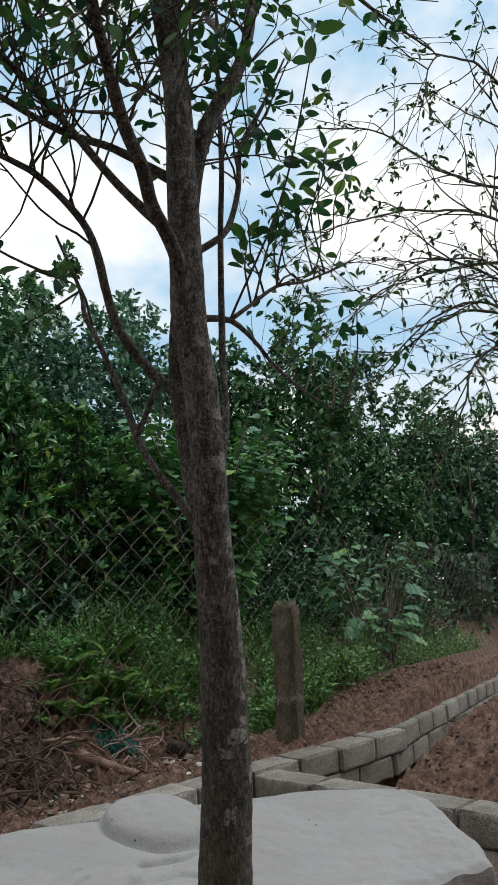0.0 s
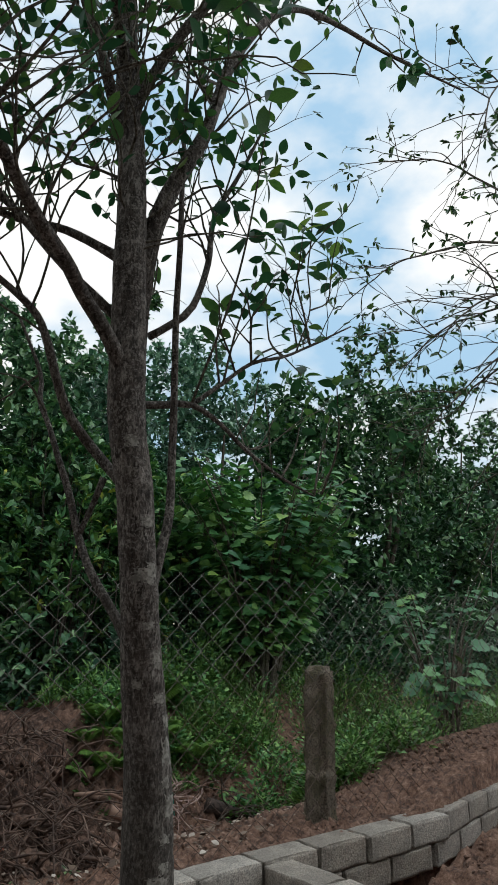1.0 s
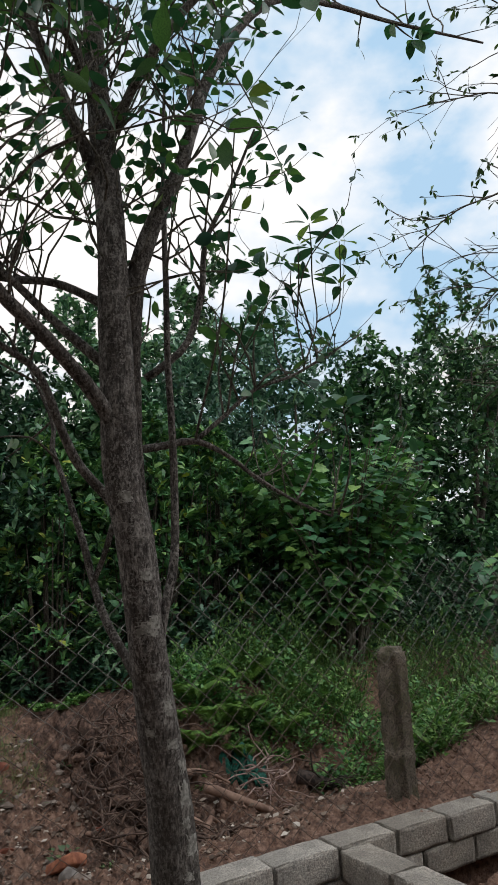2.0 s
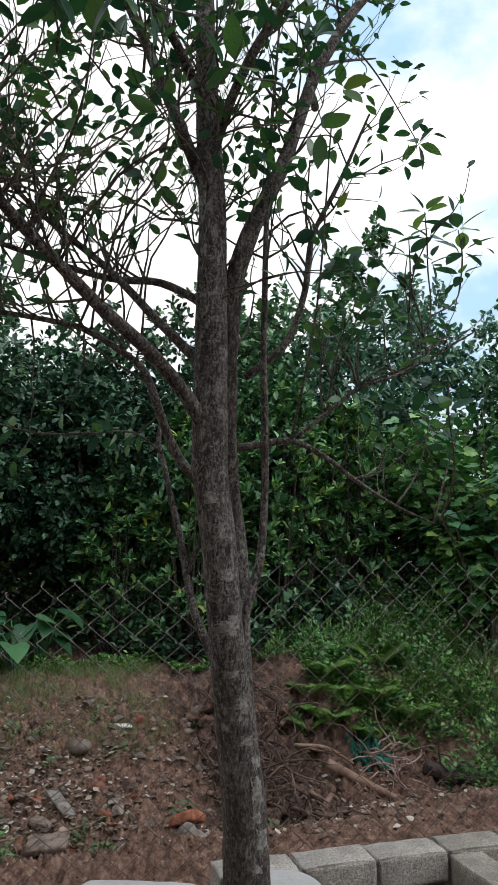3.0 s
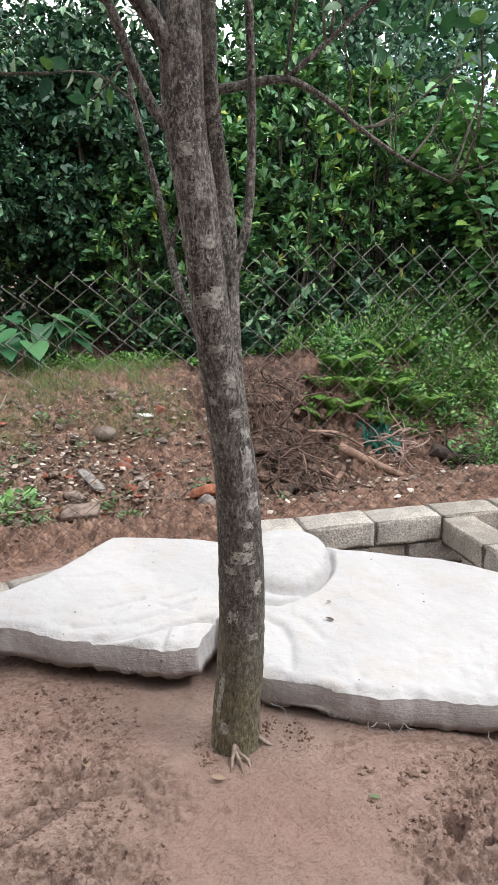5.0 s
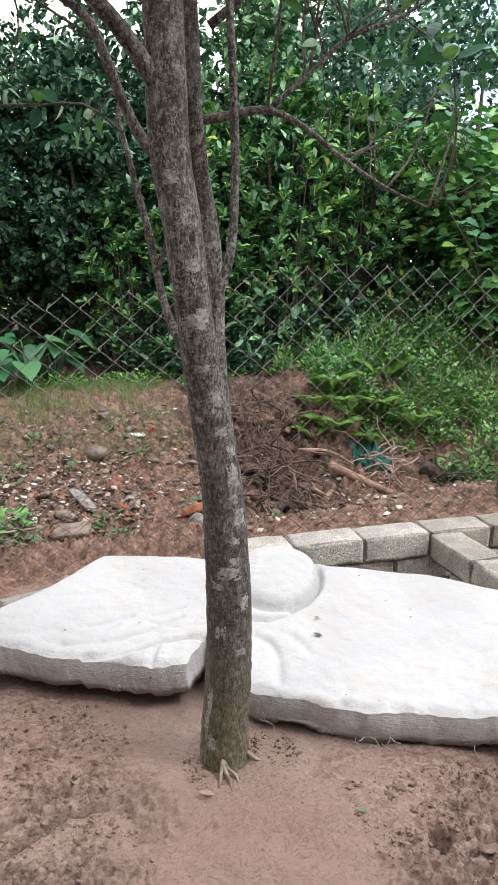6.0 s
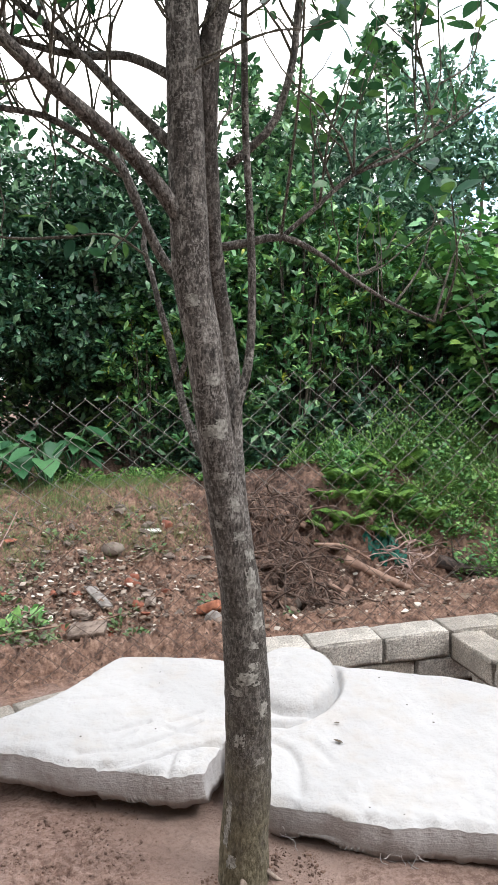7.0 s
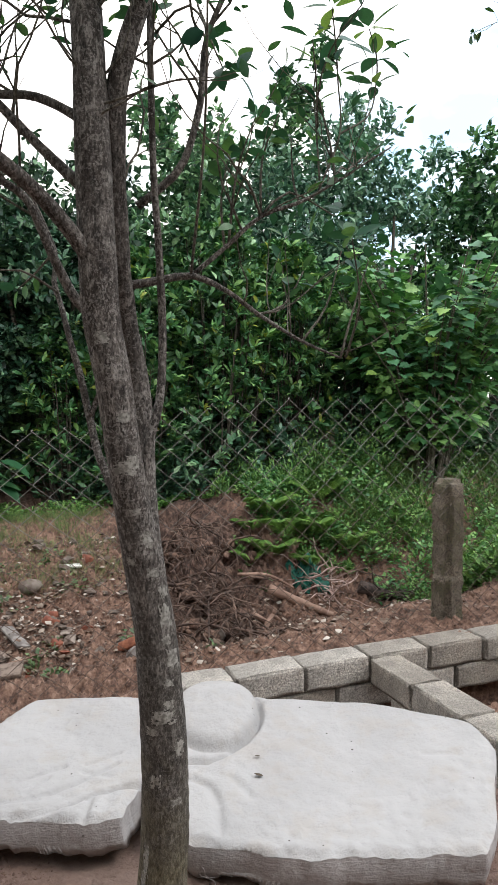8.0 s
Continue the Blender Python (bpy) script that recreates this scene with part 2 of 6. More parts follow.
M_HEDGE_BARK = bark_mat("brown_bark", (0.10, 0.08, 0.062), (0.2, 0.19, 0.16))
M_LEAF = leaf_mat("tree_leaf", (0.018, 0.065, 0.046), (0.05, 0.14, 0.088), (0.13, 0.235, 0.09), rough=0.4, through_light=0.24, by_object=True, yellow=(0.2, 0.28, 0.07), gloss=0.22)
M_YOUNG = leaf_mat("young_leaf", (0.03, 0.085, 0.07), (0.06, 0.155, 0.1), (0.33, 0.43, 0.12), rough=0.4, through_light=0.25, by_object=True, gloss=0.4)
M_LEAF_ISL = leaf_mat("tree_leaf_mass", (0.017, 0.062, 0.042), (0.047, 0.13, 0.08), (0.12, 0.22, 0.085), rough=0.45, through_light=0.24, gloss=0.22)
M_HEDGE = leaf_mat("citrus_leaf", (0.012, 0.048, 0.026), (0.12, 0.29, 0.15), (0.34, 0.56, 0.29), rough=0.36, gloss=0.45, through_light=0.04)
# citrus leaf colour darkened to stand for shade on left and back trees
M_HEDGE3 = leaf_mat("shaded_citrus_leaf", (0.008, 0.03, 0.019), (0.055, 0.15, 0.088), (0.2, 0.37, 0.2), rough=0.36, gloss=0.4, through_light=0.02)
M_HEDGE5 = leaf_mat("deep_citrus_leaf", (0.008, 0.034, 0.018), (0.055, 0.165, 0.07), (0.2, 0.40, 0.16), rough=0.36, gloss=0.45, through_light=0.04)
M_LONG = leaf_mat("long_leaf", (0.024, 0.085, 0.034), (0.095, 0.25, 0.095), (0.26, 0.47, 0.15), rough=0.38, gloss=0.4, through_light=0.07, yellow=(0.40, 0.46, 0.07))
M_HEDGE4 = leaf_mat("bluish_citrus_leaf", (0.025, 0.075, 0.055), (0.13, 0.29, 0.20), (0.33, 0.53, 0.37), rough=0.36, gloss=0.45, through_light=0.04)
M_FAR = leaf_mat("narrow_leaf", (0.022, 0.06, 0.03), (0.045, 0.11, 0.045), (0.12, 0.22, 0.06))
M_BROAD = leaf_mat("broad_leaf", (0.035, 0.12, 0.06), (0.085, 0.25, 0.11), (0.19, 0.41, 0.15), rough=0.5, by_object=True, yellow=(0.32, 0.48, 0.08))
M_TARO = leaf_mat("taro_leaf", (0.018, 0.072, 0.032), (0.042, 0.145, 0.06), (0.085, 0.215, 0.085), rough=0.42, by_object=True)
M_WEED = leaf_mat("weed_leaf", (0.03, 0.095, 0.022), (0.13, 0.3, 0.075), (0.30, 0.5, 0.14), rough=0.5)
M_GRASS = leaf_mat("grass_blade", (0.05, 0.11, 0.03), (0.10, 0.20, 0.045), (0.24, 0.30, 0.09), rough=0.55)
M_FERN = leaf_mat("fern_frond", (0.07, 0.155, 0.03), (0.13, 0.26, 0.05), (0.22, 0.38, 0.07), rough=0.5)
M_BLOCK = concrete_mat("concrete_block", (0.62, 0.6, 0.565), pock=0.011, holes=0.5)
M_PLASTER = concrete_mat("shade_wall_plaster", (0.3, 0.28, 0.24))
M_POST = concrete_mat("old_concrete", (0.27, 0.235, 0.185), green=0.7, pock=0.02, holes=0.9)
M_FOAM = foam_mat("white_batting", (0.42, 0.418, 0.42), (0.38, 0.345, 0.305), 0.34)
M_FOAM_SIDE = foam_mat("grey_batting", (0.44, 0.425, 0.425), (0.27, 0.235, 0.22), 0.6, (0.25, 0.25, 1.6))
def wire_mat():
    k = Mat("weathered_wire", 0.6)
    zinc = k.ramp(k.noise(6, 4), (0.3, (0.11, 0.105, 0.095)), (0.7, (0.27, 0.265, 0.25)))
    rust = k.ramp(k.noise(40, 4), (0.3, (0.06, 0.04, 0.031)), (0.7, (0.15, 0.105, 0.082)))
    k.color(k.mix(k.mask(k.math("ADD", k.z(), k.math("MULTIPLY", k.noise(5, 4), 0.3)), 1.12, 0.9), zinc, rust))
    return k.m


M_WIRE = wire_mat()
M_RED = plain_mat("fired_clay", (0.22, 0.07, 0.042), (0.34, 0.125, 0.075), scale=18, by_object=0.5)
M_ORANGE = plain_mat("orange_clay", (0.24, 0.085, 0.048), (0.42, 0.165, 0.09), scale=24, bump=0.9)
M_STONE = plain_mat("rubble_stone", (0.13, 0.098, 0.08), (0.29, 0.245, 0.21), scale=14, by_object=0.6)
M_SLATE = plain_mat("grey_slate", (0.13, 0.115, 0.105), (0.27, 0.25, 0.235), scale=16)
M_RUBBLE = plain_mat("earthy_stone", (0.11, 0.078, 0.062), (0.25, 0.195, 0.16), scale=30, bump=0.9)
M_WHITE = plain_mat("broken_tile", (0.66, 0.66, 0.62), (0.8, 0.8, 0.77), rough=0.4, scale=12, bump=0.1)
M_LOG = plain_mat("bare_wood", (0.19, 0.115, 0.085), (0.36, 0.24, 0.18), scale=11)
M_STICK = plain_mat("dry_twig", (0.05, 0.03, 0.023), (0.2, 0.135, 0.105), scale=14, by_object=0.6)
M_CHAR = plain_mat("charred_wood", (0.02, 0.015, 0.013), (0.09, 0.065, 0.055), scale=30, bump=1.0)
M_PALE = plain_mat("peeled_twig", (0.30, 0.2, 0.175), (0.52, 0.40, 0.36), scale=12)
M_NET = plain_mat("green_net", (0.01, 0.11, 0.08), (0.025, 0.21, 0.15), rough=0.6, scale=60)
M_CHIP = island_mat("litter", (0.0, (0.06, 0.04, 0.03)), (0.5, (0.16, 0.115, 0.085)), (0.8, (0.27, 0.215, 0.17)), (0.93, (0.42, 0.37, 0.32)), (1.0, (0.62, 0.58, 0.52)))
M_CLOD = plain_mat("clay_clod", (0.15, 0.094, 0.072), (0.25, 0.165, 0.132), scale=40, bump=0.9)
M_WETCLOD = plain_mat("moist_clod", (0.085, 0.05, 0.036), (0.24, 0.15, 0.11), scale=30, bump=0.9)
M_BIT = plain_mat("dead_leaf", (0.05, 0.035, 0.025), (0.1, 0.075, 0.05), scale=20)
M_BROAD_MASS = leaf_mat("broad_weed_leaf", (0.04, 0.14, 0.05), (0.13, 0.32, 0.105), (0.28, 0.5, 0.15), rough=0.48)
M_SEED = leaf_mat("seedling_leaf", (0.05, 0.10, 0.04), (0.085, 0.15, 0.06), (0.16, 0.24, 0.09), rough=0.55)
M_DRY = plain_mat("dry_leaf", (0.20, 0.135, 0.095), (0.34, 0.255, 0.19), scale=40)


from mathutils.bvhtree import BVHTree


# ---- mesh helpers ----
def rnd(a, b):
    return random.uniform(a, b)


def smooth(a, b, v):
    t = min(1.0, max(0.0, (v - a) / (b - a)))
    return t * t * (3 - 2 * t)


def put_mesh(name, me, material, parent=None, label=""):
    if not me.materials:
        me.materials.append(material)
    ob = new(name, me)
    if parent:
        ob.parent = parent
    if label:
        ob["label"] = label
    return ob


def part(name, bm, material, parent=None, label="", soft=True):
    me = bpy.data.meshes.new(name)
    bm.to_mesh(me)
    bm.free()
    if soft:
        me.polygons.foreach_set("use_smooth", [True] * len(me.polygons))
    return put_mesh(name, me, material, parent, label)


def arrays(name, verts, faces, soft=False):
    """A mesh from an (n, 3) array of places and an (m, k) array of faces."""
    me = bpy.data.meshes.new(name)
    m, k = faces.shape
    me.vertices.add(len(verts))
    me.vertices.foreach_set("co", np.ascontiguousarray(verts, dtype=np.float32).ravel())
    me.loops.add(m * k)
    me.loops.foreach_set("vertex_index", np.ascontiguousarray(faces, dtype=np.int32).ravel())
    me.polygons.add(m)
    me.polygons.foreach_set("loop_start", np.arange(0, m * k, k, dtype=np.int32))
    me.polygons.foreach_set("loop_total", np.full(m, k, dtype=np.int32))
    if soft:
        me.polygons.foreach_set("use_smooth", np.ones(m, dtype=bool))
    me.update(calc_edges=True)
    me.validate()
    return me


def empty(name, x=0, y=0, z=0, **tags):
    ob = new(name)
    ob.empty_display_size = 0.1
    ob.location = (x, y, z)
    return tagged(ob, **tags)


def spline(pts, radii, step):
    """Catmull-Rom through pts, with radii, at about that step."""
    pts = [Vector(p) for p in pts]
    ext = [2 * pts[0] - pts[1], *pts, 2 * pts[-1] - pts[-2]]
    out, rad = [], []
    for i in range(len(pts) - 1):
        a, b, c, d = ext[i:i + 4]
        n = max(1, int((c - b).length / step))
        for j in range(n):
            t = j / n
            out.append(0.5 * (2 * b + (c - a) * t + (2 * a - 5 * b + 4 * c - d) * t * t + (3 * b - a - 3 * c + d) * t ** 3))
            rad.append(radii[i] + (radii[i + 1] - radii[i]) * t)
    return out + [pts[-1]], rad + [radii[-1]]


def tube(bm, pts, radii, sides=8, wobble=0.0, freq=18.0, fine=False):
    """A swept tube with closed ends; wobble: relief as a part of the radius."""
    rings = []
    side = Vector((1, 0.13, 0))
    for i, (p, r) in enumerate(zip(pts, radii)):
        d = (pts[min(i + 1, len(pts) - 1)] - pts[max(i - 1, 0)]).normalized()
        side = (side - d * side.dot(d)).normalized()
        up = d.cross(side)
        ring = []
        for j in range(sides):
            a = 2 * math.pi * j / sides
            o = side * math.cos(a) + up * math.sin(a)
            k = r
            if wobble:
                q = p + o * r
                if fine:
                    pit = noise.noise(Vector((q.x * 170, q.y * 170, q.z * 34)))
                    k += 0.0011 * noise.noise(Vector((q.x * 75, q.y * 75, q.z * 24))) - 0.0022 * max(0.0, pit - 0.18)
                k *= 1 + wobble * (noise.noise(Vector((q.x * freq, q.y * freq, q.z * freq * 0.35))) + 0.5 * noise.noise(q * freq * 2.6))
            ring.append(bm.verts.new(p + o * k))
        rings.append(ring)
    for a, b in zip(rings, rings[1:]):
        for j in range(sides):
            bm.faces.new((a[j], a[(j + 1) % sides], b[(j + 1) % sides], b[j]))
    bm.faces.new(rings[0][::-1])
    bm.faces.new(rings[-1])


def lump(size, seed, rough=0.3, cuts=2):
    """An uneven stone or clod."""
    bm = bmesh.new()
    bmesh.ops.create_icosphere(bm, subdivisions=cuts, radius=0.5)
    off = Vector((seed * 7.3, seed * 3.1, 0))
    for v in bm.verts:
        n = v.co.normalized()
        v.co = Vector((n.x * size[0], n.y * size[1], n.z * size[2])) * 0.5 * (1 + rough * noise.noise(n * 1.7 + off) + 0.5 * rough * noise.noise(n * 4 + off))
    return bm


def leaf_shape(length, width, fold=0.18, droop=0.12, rows=4):
    """A leaf along +y with its midrib folded and its tip bent down; normal +z."""
    v, f = [(0, 0, 0)], []
    for i in range(1, rows):
        t = i / rows
        w = width * 0.5 * math.sin(math.pi * t ** 0.85) ** 0.8
        y, z = length * t, -droop * length * t * t
        v += [(-w, y, z + fold * w), (0, y, z), (w, y, z + fold * w)]
    v.append((0, length, -droop * length))
    f += [(0, 2, 1), (0, 3, 2)]
    for i in range(rows - 2):
        b = 1 + 3 * i
        f += [(b, b + 1, b + 4), (b, b + 4, b + 3), (b + 1, b + 2, b + 5), (b + 1, b + 5, b + 4)]
    b, e = 1 + 3 * (rows - 2), len(v) - 1
    f += [(b, b + 1, e), (b + 1, b + 2, e)]
    return np.array(v), np.array(f)


def small_leaf(length=1.0, width=0.42):
    """Four triangles folded on the midrib, for masses of leaves."""
    v = [(0, 0, 0), (-width / 2, 0.45 * length, 0.09), (0, 0.5 * length, 0), (width / 2, 0.45 * length, 0.09), (0, length, -0.12)]
    return np.array(v), np.array([(0, 2, 1), (0, 3, 2), (1, 2, 4), (2, 3, 4)])


def blunt_leaf(length=1.0, width=0.5):
    """A blunt, slightly cupped leaf of four triangles, for masses of leaves."""
    w = width / 2
    v = [(0, 0, 0), (0.75 * w, 0.3 * length, 0.05), (w, 0.68 * length, 0.07), (0, length, -0.08), (-w, 0.68 * length, 0.07), (-0.75 * w, 0.3 * length, 0.05)]
    return np.array(v), np.array([(0, 1, 5), (5, 1, 2), (5, 2, 4), (4, 2, 3)])


def turns_to(d, n=None):
    """Rotations whose y runs along d and whose z lies near n, for arrays of directions."""
    d = d / np.linalg.norm(d, axis=1, keepdims=True)
    if n is None:
        n = np.tile((0, 0, 1.0), (len(d), 1)) + np.random.normal(0, 0.45, d.shape)
    x = np.cross(d, n)
    x /= np.linalg.norm(x, axis=1, keepdims=True) + 1e-9
    return np.stack((x, d, np.cross(x, d)), axis=2)


def scatter(shape, pos, rot, size):
    """Verts and faces of many copies of a shape."""
    v, f = shape
    verts = np.einsum("nij,kj->nki", rot, v) * size[:, None, None] + pos[:, None, :]
    faces = f[None] + (np.arange(len(pos)) * len(v))[:, None, None]
    return verts.reshape(-1, 3), faces.reshape(-1, f.shape[1])


# ---- ground ----
def ground_z(x, y):
    """Height of the ground: trodden clay in front, the dug footing, the trench and bank behind."""
    y -= 0.23 * min(4.0, max(0.0, x - 2.69))
    if y < 1.26:
        z = 0.0
        if 0.3 < x < 1.39:
            z -= 0.22 * smooth(0.3, 0.5, x) * smooth(0.2, 0.42, y)
        elif x >= 1.39:
            heap = -0.12 + 0.26 * smooth(1.7, 3.0, x) + 0.1 * smooth(1.0, 0.2, y) - 0.3 * smooth(0.9, 1.08, y)
            z += heap * smooth(-0.4, 0.25, y)
        if y > 1.0 and x < 0.4:
            z -= 0.05
        return z
    edge = 0.02 + 0.09 * smooth(0.4, 2.2, x) + 0.20 * smooth(2.2, 3.8, x) - 0.03 * smooth(0.4, -0.6, x)
    low = -0.10 - 0.16 * smooth(0.3, 1.6, x) + 0.25 * smooth(2.3, 3.6, x)
    yt = 2.15 + 0.65 * smooth(0.2, 1.7, x)
    high = 0.44 + 0.16 * smooth(0.6, 2.0, x) + 0.1 * smooth(4.5, 8.0, y)
    if y < yt:
        return edge + (low - edge) * smooth(1.75, yt, y)
    t = min(1.0, (y - yt) / (3.9 - yt))
    return low + (high - low) * (0.55 * t + 0.45 * smooth(0, 1, t)) + high * 0.12 * smooth(4.0, 8.0, y)


def near_segment(x, y, a, b):
    dx, dy = b[0] - a[0], b[1] - a[1]
    t = min(1, max(0, ((x - a[0]) * dx + (y - a[1]) * dy) / (dx * dx + dy * dy)))
    return math.hypot(x - a[0] - t * dx, y - a[1] - t * dy)


def relief(x, y):
    v = Vector((x, y, 0))
    rubble = smooth(1.25, 1.7, y) * smooth(2.2, 0.2, x)
    right = smooth(0.26, 0.46, x + 0.25 * noise.noise(v * 3.1)) * smooth(-0.1, -0.28, y)
    left = smooth(-0.16, -0.4, x + 0.2 * noise.noise(v * 2.7)) * smooth(0.45, 0.1, y)
    clods = max(right * 0.6, left * 0.2, smooth(1.4, 1.7, x) * smooth(-0.2, 0.4, y))
    bank = smooth(2.4, 2.8, y) * smooth(0.3, 0.7, x) * smooth(3.4, 2.6, x)
    a = 0.03 * noise.noise(v * 1.6) + bank * (0.05 * noise.noise(v * 3.3) + 0.04 * noise.noise(v * 9)) + 0.008 * noise.noise(v * 6)
    c = noise.noise(v * 13 + Vector((4, 1, 2)))
    a += (0.006 + 0.006 * max(right, left) + 0.045 * max(rubble, bank)) * c
    b = noise.noise(v * 31)
    a += (0.003 + 0.02 * (clods if x > 1 else 0.3 * clods) + 0.03 * max(rubble, bank)) * b
    if y < 0.6 and abs(x) < 1.2:
        # scraped mud: flat-topped flakes with sharp little edges, in patches
        w = Vector((x * 30 + y * 12, y * 44 - x * 16, 2))
        flake = noise.noise(w) + 0.6 * noise.noise(w * 2.1 + Vector((3, 0, 0)))
        patch = max(right, left * smooth(-0.25, 0.15, noise.noise(v * 5.5 + Vector((9, 2, 0)))))
        a += 0.013 * patch * (smooth(0.06, 0.17, flake) - 0.9 * smooth(-0.2, -0.3, flake))
        a += 0.009 * patch * smooth(0.12, 0.22, noise.noise(v * 62 + Vector((5, 5, 0))))
        a += 0.0022 * noise.noise(v * 60) + 0.003 * noise.noise(v * 18 + Vector((1, 1, 0)))
        a -= 0.012 * right * smooth(0.2, 0.32, noise.noise(v * 17 + Vector((7, 3, 0))))
    if clods > 0.05 or rubble > 0.05:
        a += ((0.018 if x > 1 else 0.005) * clods + 0.022 * rubble) * (abs(noise.noise(v * 47 + Vector((0, 9, 0)))) * 1.6 - 0.4)
    if 1.45 < x < 5.0 and -0.2 < y < 1.6:
        heap = smooth(1.5, 1.8, x) * smooth(-0.1, 0.2, y) * smooth(1.5, 1.1, y - 0.23 * max(0.0, x - 2.69))
        a += heap * (0.07 * (0.35 - abs(noise.noise(v * 6 + Vector((1, 8, 0))))) + 0.04 * noise.noise(v * 15) + 0.02 * noise.noise(v * 33))
    if 1.3 < y < 4.2 and x < 3.0:
        strip = smooth(1.32, 1.45, y) * smooth(2.3, 1.9, y)
        a += strip * (0.045 * (0.35 - abs(noise.noise(v * 9 + Vector((3, 3, 0))))) + 0.022 * noise.noise(v * 26) + 0.012 * noise.noise(v * 52))
        cut = smooth(0.45, 0.7, x) * smooth(2.3, 1.7, x) * smooth(2.3, 2.6, y) * smooth(4.0, 3.5, y)
        a += cut * (0.24 * (0.3 - abs(noise.noise(Vector((x * 5.5, y * 2.2, 6))))) + 0.11 * (0.3 - abs(noise.noise(v * 11))) + 0.035 * noise.noise(v * 33))
        slope = smooth(2.0, 2.3, y) * smooth(3.6, 3.2, y) * smooth(0.6, 0.3, x)
        a += slope * (0.035 * (0.3 - abs(noise.noise(v * 11))) + 0.02 * noise.noise(v * 34))
    if x < -0.25 and -0.35 < y < 0.3:
        for a0, b0, dep in (((-0.62, -0.15), (-0.5, -0.085), 1.0), ((-0.5, -0.085), (-0.43, -0.035), 1.0), ((-0.43, -0.035), (-0.33, -0.03), 0.7), ((-0.6, -0.06), (-0.46, 0.03), 0.8), ((-0.46, 0.03), (-0.36, 0.08), 0.6), ((-0.62, -0.19), (-0.45, -0.185), 0.6), ((-0.56, 0.14), (-0.46, 0.2), 0.5)):
            d = near_segment(x, y, a0, b0)
            low = (y - a0[1]) * (b0[0] - a0[0]) < (x - a0[0]) * (b0[1] - a0[1])
            d += 0.003 * noise.noise(v * 35)
            a += dep * (0.014 * math.exp(-((d - 0.013) / 0.009) ** 2) * (0.05 if low else 1.0) - 0.034 * smooth(0.0105, 0.0045, d))
    for hx, hy, hr, dep in ((0.42, -0.37, 0.04, 0.075), (-0.094, -0.178, 0.018, 0.014), (0.5, -0.3, 0.02, 0.03), (0.36, -0.43, 0.02, 0.03), (0.56, -0.4, 0.025, 0.035)):
        d = math.hypot(x - hx, y - hy) + 0.012 * noise.noise(v * 40)
        if d < hr:
            a -= dep * smooth(hr, hr * 0.4, d)
    if abs(x) < 0.7 and abs(y) < 0.7:
        a *= 0.3 + 0.7 * smooth(0.05, 0.3, math.hypot(x, y))
    return a * smooth(-1.6, -0.85, y) * smooth(-2.4, -1.3, x) * smooth(7.0, 4.6, x) * smooth(7.0, 4.2, y)


def ground_at(x, y):
    return ground_z(x, y) + relief(x, y)


def axis(lo, hi, step, far, *fine):
    mid = [lo]
    while mid[-1] < hi:
        mid.append(mid[-1] + next((d for a, b, d in fine if a < mid[-1] < b), step))
    out, d = [], step
    while sum(out) < far:
        d *= 1.35
        out.append(d)
    right = list(mid[-1] + np.cumsum(out))
    left = list(mid[0] - np.cumsum(out))[::-1]
    return left + mid + right


def build_ground():
    xs, ys = axis(-1.3, 4.6, 0.024, 400, (-0.72, 0.72, 0.0056), (0.72, 2.2, 0.017)), axis(-0.9, 3.9, 0.026, 400, (-0.55, 0.5, 0.0056), (1.3, 3.6, 0.017))
    verts = []
    for y in ys:
        for x in xs:
            verts.append((x, y, ground_z(x, y) + (relief(x, y) if abs(x) < 12 and abs(y) < 12 else 0)))
    nx, ny = len(xs), len(ys)
    i = np.arange(nx - 1)[None, :] + np.arange(ny - 1)[:, None] * nx
    faces = np.stack((i, i + 1, i + nx + 1, i + nx), axis=2).reshape(-1, 4)
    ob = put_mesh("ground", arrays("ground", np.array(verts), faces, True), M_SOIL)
    tagged(ob, "trodden reddish-brown clay ground with clods and rubble", "ground", kind="structure")


build_ground()


def plain_wall(name, x0, x1, y0, y1, z1, label):
    bm = bmesh.new()
    bmesh.ops.create_cube(bm, size=1)
    bmesh.ops.scale(bm, vec=(x1 - x0, y1 - y0, z1 + 0.3), verts=bm.verts)
    bmesh.ops.translate(bm, vec=((x0 + x1) / 2, (y0 + y1) / 2, (z1 - 0.3) / 2), verts=bm.verts)
    bmesh.ops.bevel(bm, geom=list(bm.edges), offset=0.01, segments=1, affect="EDGES")
    tagged(part(name, bm, M_PLASTER, soft=False), label, "wall", kind="structure")


# unseen walls added outside the view to block low sky light
plain_wall("wall_south", -7.0, 6.0, -4.4, -4.2, 4.6, "unseen plain wall added behind the camera to block sky light")
plain_wall("wall_west", -3.8, -3.6, -4.2, 2.6, 4.2, "unseen plain wall added on the west side to block sky light")


# ---- the main tree ----
tree = empty("tree", 0, 0, 0, label="grey-barked young tree with lichen patches and glossy oval leaves", category="tree")


def limb(name, pts, radii, sides=10, step=0.03, wobble=0.1, label="", parent=None, material=None, fine=False):
    bm = bmesh.new()
    p, r = spline(pts, radii, step)
    tube(bm, p, r, sides, wobble, fine=fine)
    part(name, bm, material or M_BARK, parent or tree, label)
    return p, r


